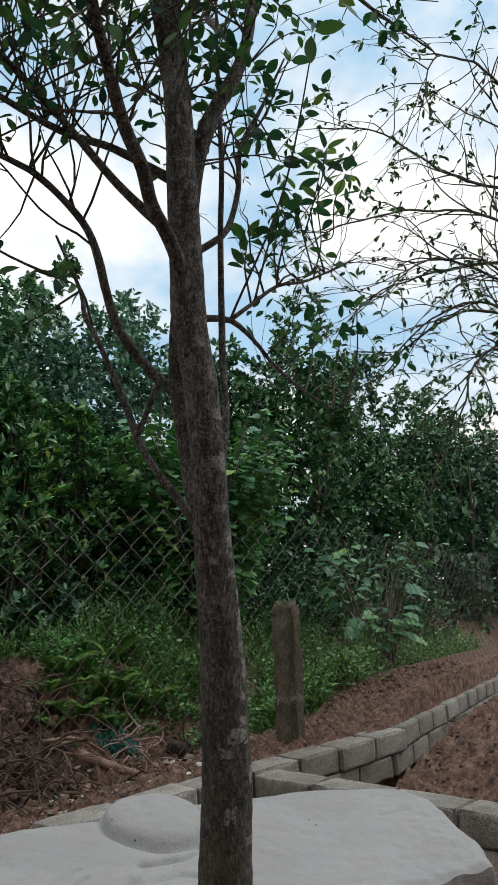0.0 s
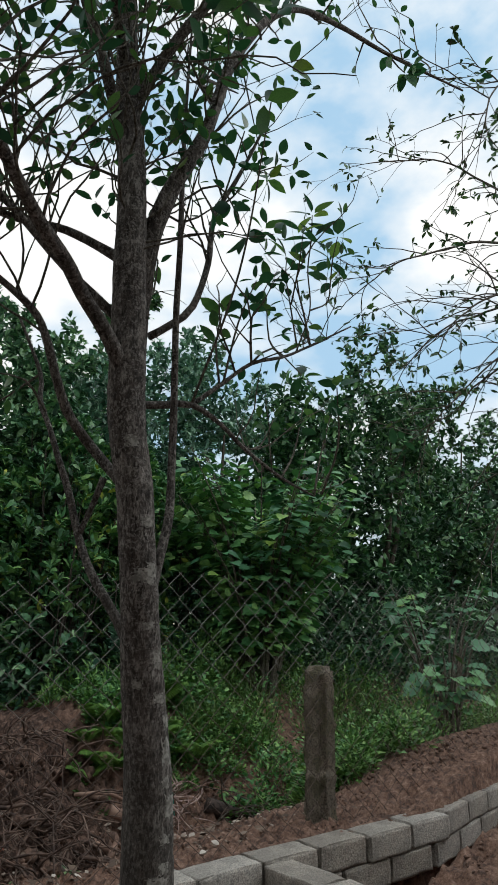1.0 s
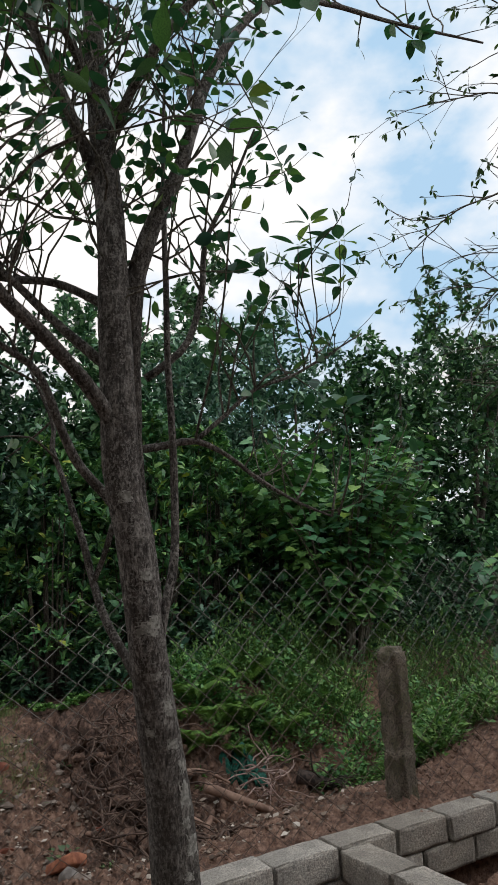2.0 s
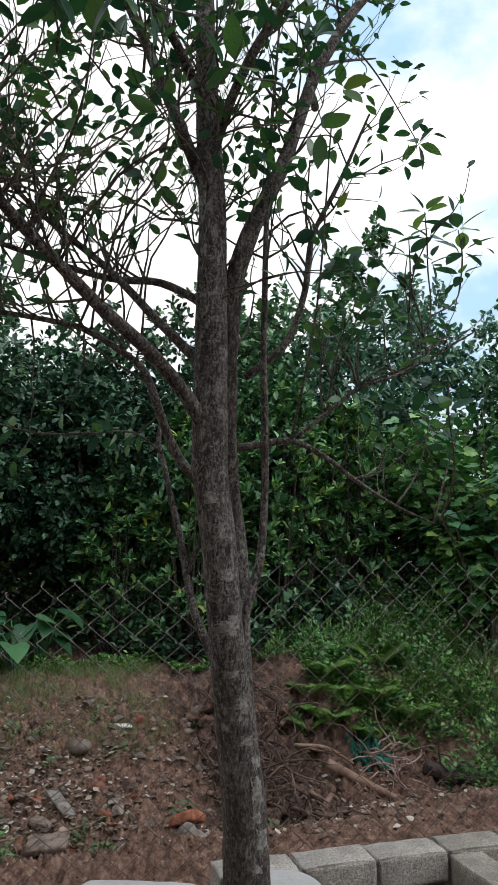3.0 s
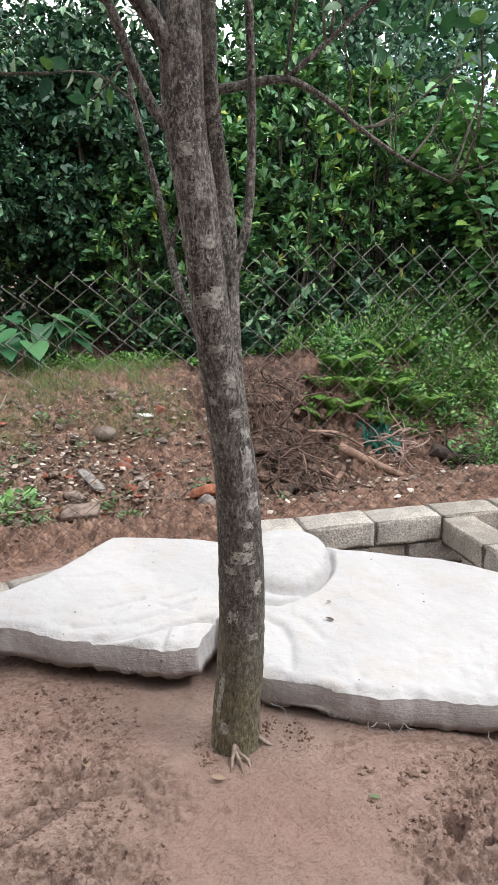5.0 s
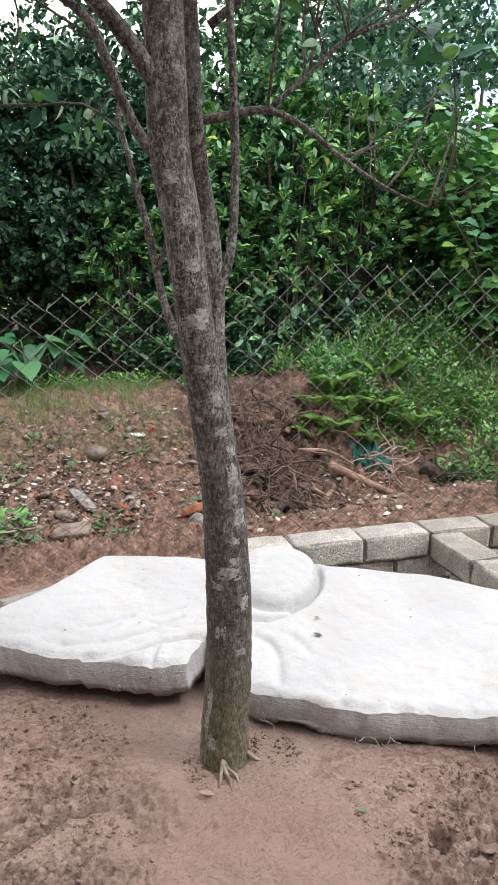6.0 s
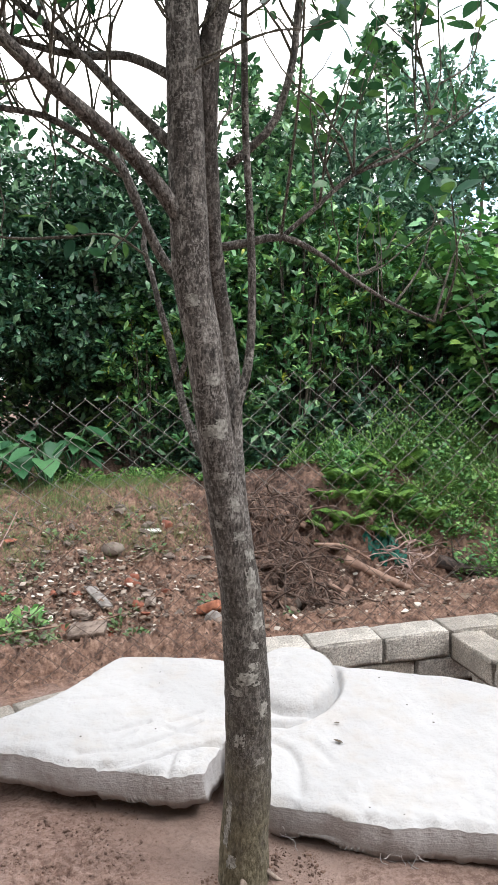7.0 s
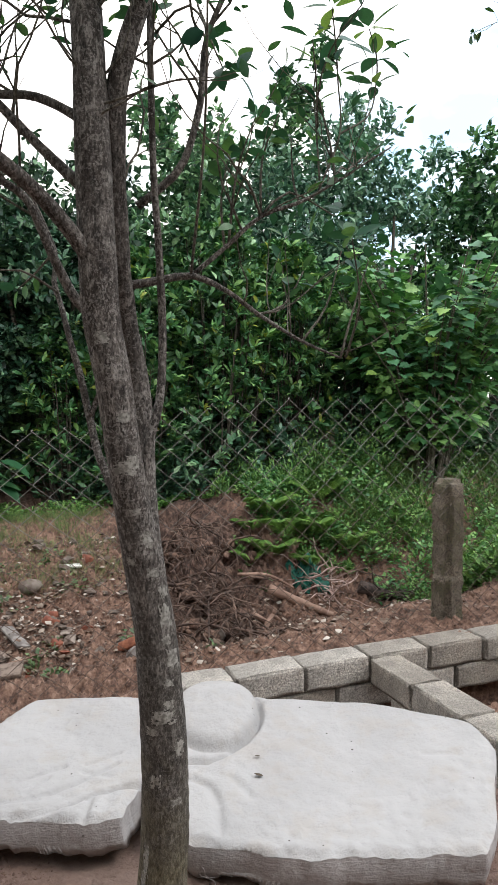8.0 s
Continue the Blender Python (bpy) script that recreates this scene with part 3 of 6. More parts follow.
TRUNK = [(0.0, 0.055, -0.12), (-0.002, 0.055, 0.0), (0.0, 0.051, 0.12), (0.005, 0.039, 0.3), (0.0007, 0.0235, 0.52), (-0.022, 0.006, 0.8),
         (-0.062, -0.017, 1.02), (-0.0955, -0.044, 1.21), (-0.12, -0.048, 1.4), (-0.145, -0.04, 1.58), (-0.15, -0.038, 1.75), (-0.155, -0.035, 1.95),
         (-0.16, -0.03, 2.2), (-0.18, -0.01, 2.54), (-0.2, 0.0, 2.9), (-0.22, 0.02, 3.4), (-0.2, 0.05, 3.9)]
TRUNK_R = [0.078, 0.07, 0.0635, 0.06, 0.0592, 0.051, 0.0445, 0.0405, 0.042, 0.0435, 0.042, 0.0405, 0.037, 0.031, 0.025, 0.018, 0.008]
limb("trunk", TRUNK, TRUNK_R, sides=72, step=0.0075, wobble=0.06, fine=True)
trunk_ob = tree.children[0]
for x, y in ((-0.046, -0.062), (-0.018, -0.085), (0.008, -0.062)):
    limb("root", [(-0.016, 0.004, 0.05), (-0.018 + 0.2 * x, -0.014, 0.022), (x * 0.8, y * 0.6, 0.006), (x, y, -0.004)], [0.006, 0.006, 0.0045, 0.0015], 8, 0.012, material=M_ROOT)
limb("root", [(0.05, 0.02, 0.03), (0.075, 0.012, 0.008), (0.1, 0.0, -0.004)], [0.007, 0.006, 0.002], 8, 0.02, material=M_ROOT)

paths = {}


def bough(key, pts, radii, sides):
    paths[key] = limb(key.split(".")[0], pts, radii, sides, 0.02 if sides > 9 else 0.03, 0.1)


bough("second_stem", [(-0.012, 0.005, 0.74), (-0.018, 0.008, 0.86), (-0.032, 0.015, 1.0), (-0.034, 0.05, 1.12), (-0.022, 0.095, 1.25), (-0.03, 0.12, 1.42), (-0.056, 0.1, 1.55), (-0.08, 0.055, 1.68), (-0.094, 0.018, 1.85), (-0.1, -0.01, 1.97),
      (-0.093, -0.038, 2.09), (-0.055, -0.07, 2.22), (0.0, -0.11, 2.36), (0.035, -0.12, 2.48), (0.09, -0.1, 2.65), (0.16, -0.1, 2.8), (0.25, -0.1, 2.95), (0.38, -0.1, 3.08), (0.6, -0.08, 3.18), (0.9, -0.07, 3.25), (1.35, -0.1, 3.33)],
      [0.03, 0.036, 0.035, 0.034, 0.032, 0.030, 0.0285, 0.0275, 0.027, 0.0265, 0.025, 0.022, 0.019, 0.0175, 0.016, 0.0145, 0.013, 0.011, 0.009, 0.007, 0.004], 28)
bough("right_sprout", [(-0.06, -0.03, 1.12), (-0.04, -0.04, 1.25), (-0.005, -0.02, 1.36), (0.01, 0.0, 1.5), (0.003, -0.01, 1.7), (-0.012, -0.03, 1.87), (-0.02, -0.05, 2.05), (-0.02, -0.05, 2.25), (-0.01, -0.04, 2.5), (0.02, -0.02, 2.95)],
      [0.00936, 0.01092, 0.01053, 0.01014, 0.00936, 0.00858, 0.0078, 0.00702, 0.00546, 0.00234], 10)
bough("cross_branch", [(-0.06, 0.08, 1.645), (0.02, 0.065, 1.66), (0.105, 0.055, 1.675), (0.2, 0.055, 1.64), (0.285, 0.055, 1.585), (0.40, 0.03, 1.515), (0.5, 0.0, 1.47)], [0.01152, 0.01008, 0.00864, 0.00648, 0.00576, 0.00432, 0.00288], 9)
bough("cross_fork", [(0.11, 0.07, 1.68), (0.19, 0.05, 1.75), (0.28, 0.02, 1.83), (0.38, 0.0, 1.87), (0.45, -0.02, 1.91), (0.62, -0.06, 2.02)], [0.0072, 0.0064, 0.0056, 0.0048, 0.004, 0.0024], 8)
bough("mid_branch", [(-0.03, 0.07, 1.84), (0.03, 0.05, 1.89), (0.08, 0.03, 1.95), (0.12, 0.02, 2.09), (0.14, 0.02, 2.25), (0.2, -0.02, 2.4), (0.27, -0.07, 2.6)], [0.012, 0.011, 0.010, 0.009, 0.008, 0.006, 0.003], 8)
bough("left_limb", [(-0.13, -0.04, 1.6), (-0.17, -0.05, 1.68), (-0.225, -0.065, 1.75), (-0.29, -0.075, 1.815), (-0.36, -0.13, 1.85), (-0.432, -0.165, 1.89), (-0.492, -0.205, 1.925), (-0.598, -0.288, 1.985), (-0.70, -0.37, 2.05), (-0.85, -0.46, 2.16), (-1.0, -0.52, 2.3)],
      [0.02132, 0.01968, 0.01804, 0.01722, 0.0164, 0.01476, 0.01394, 0.0123, 0.00984, 0.00656, 0.00328], 14)
bough("low_branch", [(-0.04, 0.13, 1.44), (-0.09, 0.21, 1.54), (-0.165, 0.225, 1.63), (-0.21, 0.215, 1.71), (-0.25, 0.2, 1.8), (-0.285, 0.2, 1.87), (-0.35, 0.19, 1.91), (-0.43, 0.19, 1.95), (-0.5, 0.2, 1.97), (-0.75, 0.24, 2.0), (-1.1, 0.3, 2.06)],
      [0.01496, 0.01408, 0.0132, 0.01232, 0.01144, 0.01056, 0.00968, 0.0088, 0.00792, 0.00616, 0.00352], 10)
bough("left_sprout", [(-0.06, -0.005, 1.0), (-0.095, 0.04, 1.11), (-0.13, 0.115, 1.22), (-0.142, 0.17, 1.31), (-0.16, 0.21, 1.43), (-0.18, 0.25, 1.53), (-0.193, 0.285, 1.61), (-0.208, 0.325, 1.69), (-0.2, 0.36, 1.78), (-0.26, 0.4, 1.95)], [0.0119, 0.01147, 0.01063, 0.0102, 0.00935, 0.0085, 0.00765, 0.00765, 0.0068, 0.0034], 9)
bough("spur", [(-0.142, 0.17, 1.32), (-0.12, 0.16, 1.38), (-0.1, 0.14, 1.46)], [0.008, 0.007, 0.009], 8)
bough("back_branch", [(-0.14, 0.02, 1.83), (-0.26, 0.1, 1.97), (-0.40, 0.15, 2.12), (-0.62, 0.2, 2.3), (-0.85, 0.25, 2.55)], [0.015, 0.012, 0.010, 0.007, 0.004], 8)
bough("back_branch.001", [(-0.14, 0.02, 2.0), (-0.26, 0.12, 2.09), (-0.43, 0.18, 2.11), (-0.8, 0.26, 2.22), (-1.1, 0.3, 2.3)], [0.014, 0.011, 0.009, 0.006, 0.003], 8)
bough("crown_branch", [(-0.16, 0.0, 2.28), (-0.3, -0.08, 2.5), (-0.45, -0.12, 2.75), (-0.7, -0.15, 3.05)], [0.018, 0.015, 0.011, 0.005], 9)
bough("crown_branch.001", [(-0.17, 0.0, 2.42), (-0.1, -0.2, 2.62), (0.05, -0.35, 2.8), (0.3, -0.45, 2.95)], [0.014, 0.012, 0.009, 0.004], 9)
bough("crown_branch.002", [(-0.18, 0.0, 2.55), (-0.35, -0.2, 2.62), (-0.6, -0.4, 2.68), (-0.85, -0.5, 2.8)], [0.014, 0.011, 0.008, 0.004], 9)
bough("crown_branch.003", [(0.16, 0.06, 2.68), (0.2, 0.2, 2.9), (0.35, 0.35, 3.1), (0.6, 0.5, 3.3)], [0.012, 0.010, 0.007, 0.003], 9)



def lichen_patch(z, turn, wide, high, seed):
    """A thin ragged crust that follows the trunk's bark."""
    tr, c, s = BVH, math.cos(turn), math.sin(turn)
    bm, n = bmesh.new(), 28
    grid = {}
    for i in range(n + 1):
        for j in range(n + 1):
            u, w = i / n * 2 - 1, j / n * 2 - 1
            zz = z + w * high * 0.5
            k = min(range(len(TRUNK)), key=lambda m: abs(TRUNK[m][2] - zz))
            k = k if TRUNK[k][2] <= zz else k - 1
            f = (zz - TRUNK[k][2]) / (TRUNK[k + 1][2] - TRUNK[k][2])
            mid = Vector(TRUNK[k]).lerp(Vector(TRUNK[k + 1]), f)
            a = turn + u * wide * 0.5 / TRUNK_R[k]
            d = Vector((math.cos(a), math.sin(a), 0))
            hit, nor, idx, dist = tr.ray_cast(mid + d * 0.3, -d)
            e = max(abs(u), abs(w)) ** 2 + 0.75 * noise.noise(Vector((u * 1.7 + seed * 5, w * 1.7, seed))) + 0.9 * noise.noise(Vector((u * 4.5 + seed, w * 4.5, seed)))
            if hit and e < 0.8:
                grid[i, j] = bm.verts.new(hit + d * 0.0009)
    for i in range(n):
        for j in range(n):
            q = [grid.get(c) for c in ((i, j), (i + 1, j), (i + 1, j + 1), (i, j + 1))]
            if all(q):
                bm.faces.new(q)
    if bm.faces:
        ob = part("lichen_patch", bm, M_LICHEN, trunk_ob, "pale grey-green lichen crust")
    else:
        bm.free()


BVH = BVHTree.FromPolygons([v.co[:] for v in trunk_ob.data.vertices], [p.vertices[:] for p in trunk_ob.data.polygons])
FRONT = math.atan2(-1.55, -0.35)
for k, (z, side, wide, high) in enumerate(((1.205, 0.1, 0.06, 0.03), (1.225, 0.5, 0.035, 0.018), (0.585, 0.1, 0.06, 0.03), (0.615, 0.35, 0.03, 0.02), (0.84, 0.75, 0.035, 0.05), (0.95, 0.5, 0.03, 0.022), (0.9, 0.9, 0.03, 0.03),
                                            (0.73, 0.8, 0.04, 0.045), (0.67, 0.45, 0.03, 0.018), (0.5, 0.7, 0.03, 0.04), (0.78, 0.55, 0.028, 0.024), (1.03, 0.55, 0.025, 0.035), (0.42, -0.4, 0.025, 0.03), (0.2, -0.9, 0.02, 0.07),
                                            (0.14, -1.0, 0.022, 0.05), (1.1, 0.1, 0.03, 0.014), (1.32, 0.3, 0.03, 0.02), (0.55, -0.5, 0.03, 0.02), (0.98, -0.6, 0.028, 0.02), (1.5, -0.2, 0.03, 0.025), (0.36, 0.5, 0.03, 0.02), (0.08, -0.6, 0.03, 0.03))):
    lichen_patch(z, FRONT + side, wide * 1.15, high * 1.25, k + 1)

leaf_at = []


def whorl(p, d, n, size, spread=0.9):
    """n leaves round the end of a twig."""
    d = Vector(d).normalized()
    side = d.orthogonal().normalized()
    a0 = rnd(0, 6.28)
    for i in range(n):
        a = a0 + i * 6.283 / n + rnd(-0.3, 0.3)
        o = side * math.cos(a) + d.cross(side) * math.sin(a)
        v = (d * rnd(0.15, 0.7) + o * spread + Vector((0, 0, rnd(-0.25, 0.2)))).normalized()
        leaf_at.append((Vector(p) + v * 0.008, v, size * rnd(0.7, 1.15)))


twig_count = [0]
twig_rest = bmesh.new()


def twig(p, d, length, r, leaves=4, bend=0.55, up=0.25, forks=1, size=0.049, bm=None):
    """A thin crooked twig that rises, with leaves along its end and a few forks."""
    pts, d, q = [Vector(p)], Vector(d).normalized(), Vector(p)
    n = max(3, int(length / 0.055))
    for i in range(n):
        d = (d + Vector((rnd(-bend, bend), rnd(-bend, bend), rnd(-bend, bend) + up)) * 0.5).normalized()
        q = q + d * (length / n)
        pts.append(q.copy())
    rad = [r * (1 - 0.75 * i / n) for i in range(n + 1)]
    own = bm is None
    if own:
        twig_count[0] += 1
        bm = bmesh.new() if twig_count[0] <= 290 else twig_rest
    tube(bm, pts, rad, 5)
    for k in range(forks):
        i = random.randint(1, n - 1)
        o = Vector((rnd(-1, 1), rnd(-1, 1), rnd(-0.1, 0.9)))
        twig(pts[i], (pts[i] - pts[i - 1]).normalized() + o * 0.9, length * rnd(0.35, 0.65), rad[i] * 0.75, leaves, bend, up, forks - 1, size, bm)
    if leaves:
        whorl(pts[-1], d, random.randint(max(2, leaves - 1), leaves + 1), size)
        for i in range(n // 2, n):
            if random.random() < 0.4:
                o = Vector((rnd(-1, 1), rnd(-1, 1), rnd(-0.2, 0.6)))
                leaf_at.append((pts[i], (d * 0.5 + o).normalized(), size * rnd(0.6, 1.0)))
    if own and bm is not twig_rest:
        part("twig", bm, M_TWIG, tree)


random.seed(11)
SHOOTS = [  # limb, from, to (parts of its length), number, length, leaves
    ("left_limb", 0.3, 1.0, 18, 0.5, 2), ("low_branch", 0.35, 1.0, 16, 0.45, 1), ("back_branch", 0.25, 1.0, 18, 0.45, 2), ("back_branch.001", 0.25, 1.0, 16, 0.42, 2),
    ("crown_branch", 0.2, 1.0, 15, 0.5, 2), ("crown_branch.001", 0.25, 1.0, 13, 0.36, 3), ("crown_branch.002", 0.25, 1.0, 13, 0.45, 2), ("crown_branch.003", 0.2, 1.0, 14, 0.4, 3),
    ("second_stem", 0.45, 0.72, 20, 0.36, 3), ("second_stem", 0.72, 0.97, 8, 0.2, 1), ("mid_branch", 0.3, 1.0, 13, 0.32, 3), ("cross_fork", 0.35, 1.0, 7, 0.36, 1), ("cross_branch", 0.5, 1.0, 6, 0.34, 1), ("right_sprout", 0.5, 1.0, 15, 0.26, 3),
]
for key, lo, hi, count, ln, lv in SHOOTS:
    p, r = paths[key]
    for k in range(count):
        i = int(rnd(lo, hi) * (len(p) - 1))
        d = (p[min(i + 1, len(p) - 1)] - p[max(i - 1, 0)]).normalized()
        o = Vector((rnd(-1, 1), rnd(-1, 1), rnd(-0.15, 1)))
        twig(p[i], d * 0.4 + o, ln * rnd(0.5, 1.2), min(r[i] * 0.5, 0.004), lv, forks=1 if random.random() < 0.6 else 0)
for key, count in (("left_limb", 20), ("low_branch", 17), ("back_branch", 16), ("back_branch.001", 14), ("cross_fork", 4), ("crown_branch", 10), ("second_stem", 3)):
    p, r = paths[key]
    for k in range(count):
        i = int(rnd(0.3, 1.0) * (len(p) - 1))
        twig(p[i], (rnd(-0.8, 0.5), rnd(-0.7, 0.7), rnd(0.3, 1)), rnd(0.35, 0.8), 0.0038, random.choice((0, 0, 1, 2)), bend=0.8, up=0.12, forks=2)
for key, count in (("left_limb", 6), ("low_branch", 6), ("back_branch", 8), ("back_branch.001", 8)):
    p, r = paths[key]
    for k in range(count):
        i = int(rnd(0.45 if key == "left_limb" else 0.35, 0.95) * (len(p) - 1))
        twig(p[i], (rnd(-0.7, 0.5), rnd(-0.5, 0.8), rnd(-0.6, 0.6)), rnd(0.22, 0.48), 0.0032, 2, bend=0.7, up=0.08, forks=1, size=0.053)
for k in range(30):
    i = rnd(1.95, 2.75)
    twig((-0.158, -0.03, i), (rnd(-1, 1), rnd(-1, 1), rnd(0.2, 0.9)), rnd(0.22, 0.42), 0.0035, 2, bend=0.8, size=0.055)
for k in range(34):
    i = rnd(2.15, 3.6)
    twig((-0.18, 0.0, i), (rnd(-1, 1), rnd(-1, 1), rnd(0.1, 0.8)), rnd(0.3, 0.6), 0.0045, 3, bend=0.75)

# large leaves low on the near side of the crown
for k in range(26):
    p = Vector((rnd(-0.75, -0.12), rnd(-0.75, -0.3), 0))
    p.z = 2.16 + 0.2 * random.random() - 0.25 * (p.y + 0.3)
    twig(p, (rnd(-0.6, 0.6), rnd(-0.9, 0.1), rnd(-0.2, 0.3)), rnd(0.14, 0.26), 0.003, 2, up=0.05, forks=1, size=0.075)

# leafy shoots that rise from the cross branch, in front of the sky
def leafy_shoot(a, b, c, n, s):
    p, r = spline([a, b, c], [0.004, 0.003, 0.0018], 0.04)
    bm = bmesh.new()
    tube(bm, p, r, 5)
    part("twig", bm, M_TWIG, tree)
    if n:
        d = (p[-1] - p[-3]).normalized()
        whorl(p[-1], d, n, s)
        whorl(p[-3], d, n - 2, s)
        whorl(p[len(p) * 2 // 3], d, 2, s * 0.9)


# the spray of young two-toned leaves: three thin stems with a whorl at each node
young_at = []


def spray(pts, nodes):
    p, r = spline(pts, [0.0032, *[0.0024] * (len(pts) - 2), 0.0014], 0.02)
    bm = bmesh.new()
    tube(bm, p, r, 5)
    part("twig", bm, M_TWIG, tree)
    for q, n, s in nodes:
        a0 = rnd(-0.5, 0.5)
        for j in range(n):
            a = a0 + j * 6.283 / n + rnd(-0.25, 0.25)
            d = Vector((math.cos(a), math.sin(a), rnd(-0.05, 0.6)))
            young_at.append((Vector(q) + d * 0.01, d, s * rnd(0.95, 1.3)))


spray([(0.43, -0.01, 1.9), (0.5, 0.0, 2.06), (0.495, 0.0, 2.2), (0.458, -0.055, 2.265), (0.43, -0.09, 2.325)], [((0.43, -0.09, 2.325), 5, 0.07), ((0.458, -0.06, 2.268), 4, 0.08), ((0.495, 0.0, 2.215), 4, 0.062)])
spray([(0.5, 0.0, 2.06), (0.6, 0.02, 2.13), (0.63, 0.03, 2.22), (0.62, 0.01, 2.28), (0.53, -0.1, 2.285)], [((0.63, 0.03, 2.22), 4, 0.06), ((0.62, 0.01, 2.285), 5, 0.075), ((0.53, -0.1, 2.285), 5, 0.076)])
spray([(0.44, 0.0, 1.93), (0.45, 0.04, 2.1), (0.455, 0.06, 2.19), (0.47, 0.07, 2.27)], [((0.47, 0.07, 2.272), 4, 0.07), ((0.452, 0.05, 2.15), 2, 0.05)])
spray([(0.45, 0.03, 2.08), (0.4, -0.06, 2.16), (0.36, -0.12, 2.22)], [((0.36, -0.12, 2.222), 3, 0.066)])
leafy_shoot((0.38, 0.0, 1.87), (0.4, 0.08, 1.96), (0.4, 0.09, 2.07), 4, 0.072)
leafy_shoot((0.19, 0.05, 1.75), (0.19, 0.07, 1.88), (0.21, 0.07, 1.98), 6, 0.07)
leafy_shoot((0.28, 0.02, 1.83), (0.29, 0.03, 1.98), (0.33, 0.0, 2.1), 5, 0.062)
leafy_shoot((0.28, 0.02, 1.83), (0.36, 0.02, 1.9), (0.51, 0.05, 1.86), 4, 0.07)
leafy_shoot((0.2, 0.05, 1.75), (0.2, -0.02, 1.92), (0.24, -0.05, 2.05), 5, 0.06)
leafy_shoot((0.4, 0.03, 1.515), (0.5, 0.08, 1.62), (0.56, 0.1, 1.78), 3, 0.06)
leafy_shoot((0.285, 0.055, 1.585), (0.38, 0.1, 1.62), (0.45, 0.12, 1.72), 2, 0.055)
leafy_shoot((0.5, 0.0, 1.47), (0.55, 0.02, 1.6), (0.6, 0.02, 1.74), 2, 0.06)
leafy_shoot((0.1, 0.05, 1.68), (0.06, -0.2, 1.95), (0.017, -0.37, 2.31), 0, 0)
leafy_shoot((0.14, 0.02, 2.25), (0.05, -0.15, 2.2), (0.0, -0.29, 2.27), 3, 0.06)
leafy_shoot((0.5, -0.03, 1.47), (0.5, -0.1, 1.6), (0.45, -0.15, 1.75), 4, 0.07)
leafy_shoot((0.9, -0.06, 3.26), (0.96, -0.06, 3.24), (0.99, -0.07, 3.22), 5, 0.085)
leafy_shoot((0.24, 0.04, 2.93), (0.5, 0.3, 3.05), (0.86, 0.62, 3.07), 5, 0.09)
leafy_shoot((-0.02, 0.01, 2.2), (0.06, -0.1, 2.25), (0.12, -0.15, 2.1), 5, 0.07)
leafy_shoot((-0.2, 0.3, 1.655), (-0.3, 0.2, 1.69), (-0.4, 0.15, 1.67), 3, 0.06)
leafy_shoot((-0.2, 0.36, 1.78), (-0.25, 0.46, 1.73), (-0.29, 0.535, 1.7), 3, 0.06)
leafy_shoot((-0.4, 0.15, 1.67), (-0.55, 0.1, 1.65), (-0.7, 0.1, 1.68), 3, 0.06)
tagged(part("twig_rest", twig_rest, M_TWIG, tree, "thin dark crooked twigs"), kind="stuff")

near = Vector((0.0, -0.5, 2.1))
leaf_at.sort(key=lambda k: (k[0] - near).length)
shapes = [arrays("leaf", *leaf_shape(1.0, w, f, dr, 5), True) for w, f, dr in ((0.5, 0.15, 0.1), (0.44, 0.3, 0.2), (0.55, 0.22, 0.02), (0.42, 0.1, 0.3))]
young = [me.copy() for me in shapes]
slim = arrays("leaf", *leaf_shape(1.0, 0.46, 0.2, 0.12, 6), True)
slim.materials.append(M_YOUNG)
for me, pale in zip(shapes, young):
    me.materials.append(M_LEAF)
    pale.materials.append(M_YOUNG)
for p, d, s in young_at:
    rot = turns_to(np.array([d]), np.array([(rnd(-0.6, 0.2), rnd(-0.9, 0.3), 0.7)]))[0]
    ob = put_mesh("leaf", slim, M_YOUNG, tree)
    ob.matrix_basis = Matrix.Translation(p) @ Matrix(rot.tolist()).to_4x4() @ Matrix.Scale(s, 4)
for k, (p, d, s) in enumerate(leaf_at[:250]):
    rot = turns_to(np.array([d]))[0]
    light = (p - Vector((-0.42, 0.15, 1.67))).length < 0.12 or (p - Vector((-0.29, 0.53, 1.7))).length < 0.1 or (p - Vector((0.0, -0.3, 2.27))).length < 0.06
    ob = put_mesh("leaf", young[k % 4] if light else shapes[k % 4], M_LEAF, tree)
    ob.matrix_basis = Matrix.Translation(p) @ Matrix(rot.tolist()).to_4x4() @ Matrix.Scale(s, 4)
rest = leaf_at[250:]
v, f = scatter(leaf_shape(1.0, 0.48, 0.2, 0.15, 4), np.array([k[0] for k in rest]), turns_to(np.array([k[1] for k in rest])), np.array([k[2] for k in rest]))
tagged(put_mesh("foliage", arrays("foliage", v, f, True), M_LEAF_ISL, tree), kind="stuff")


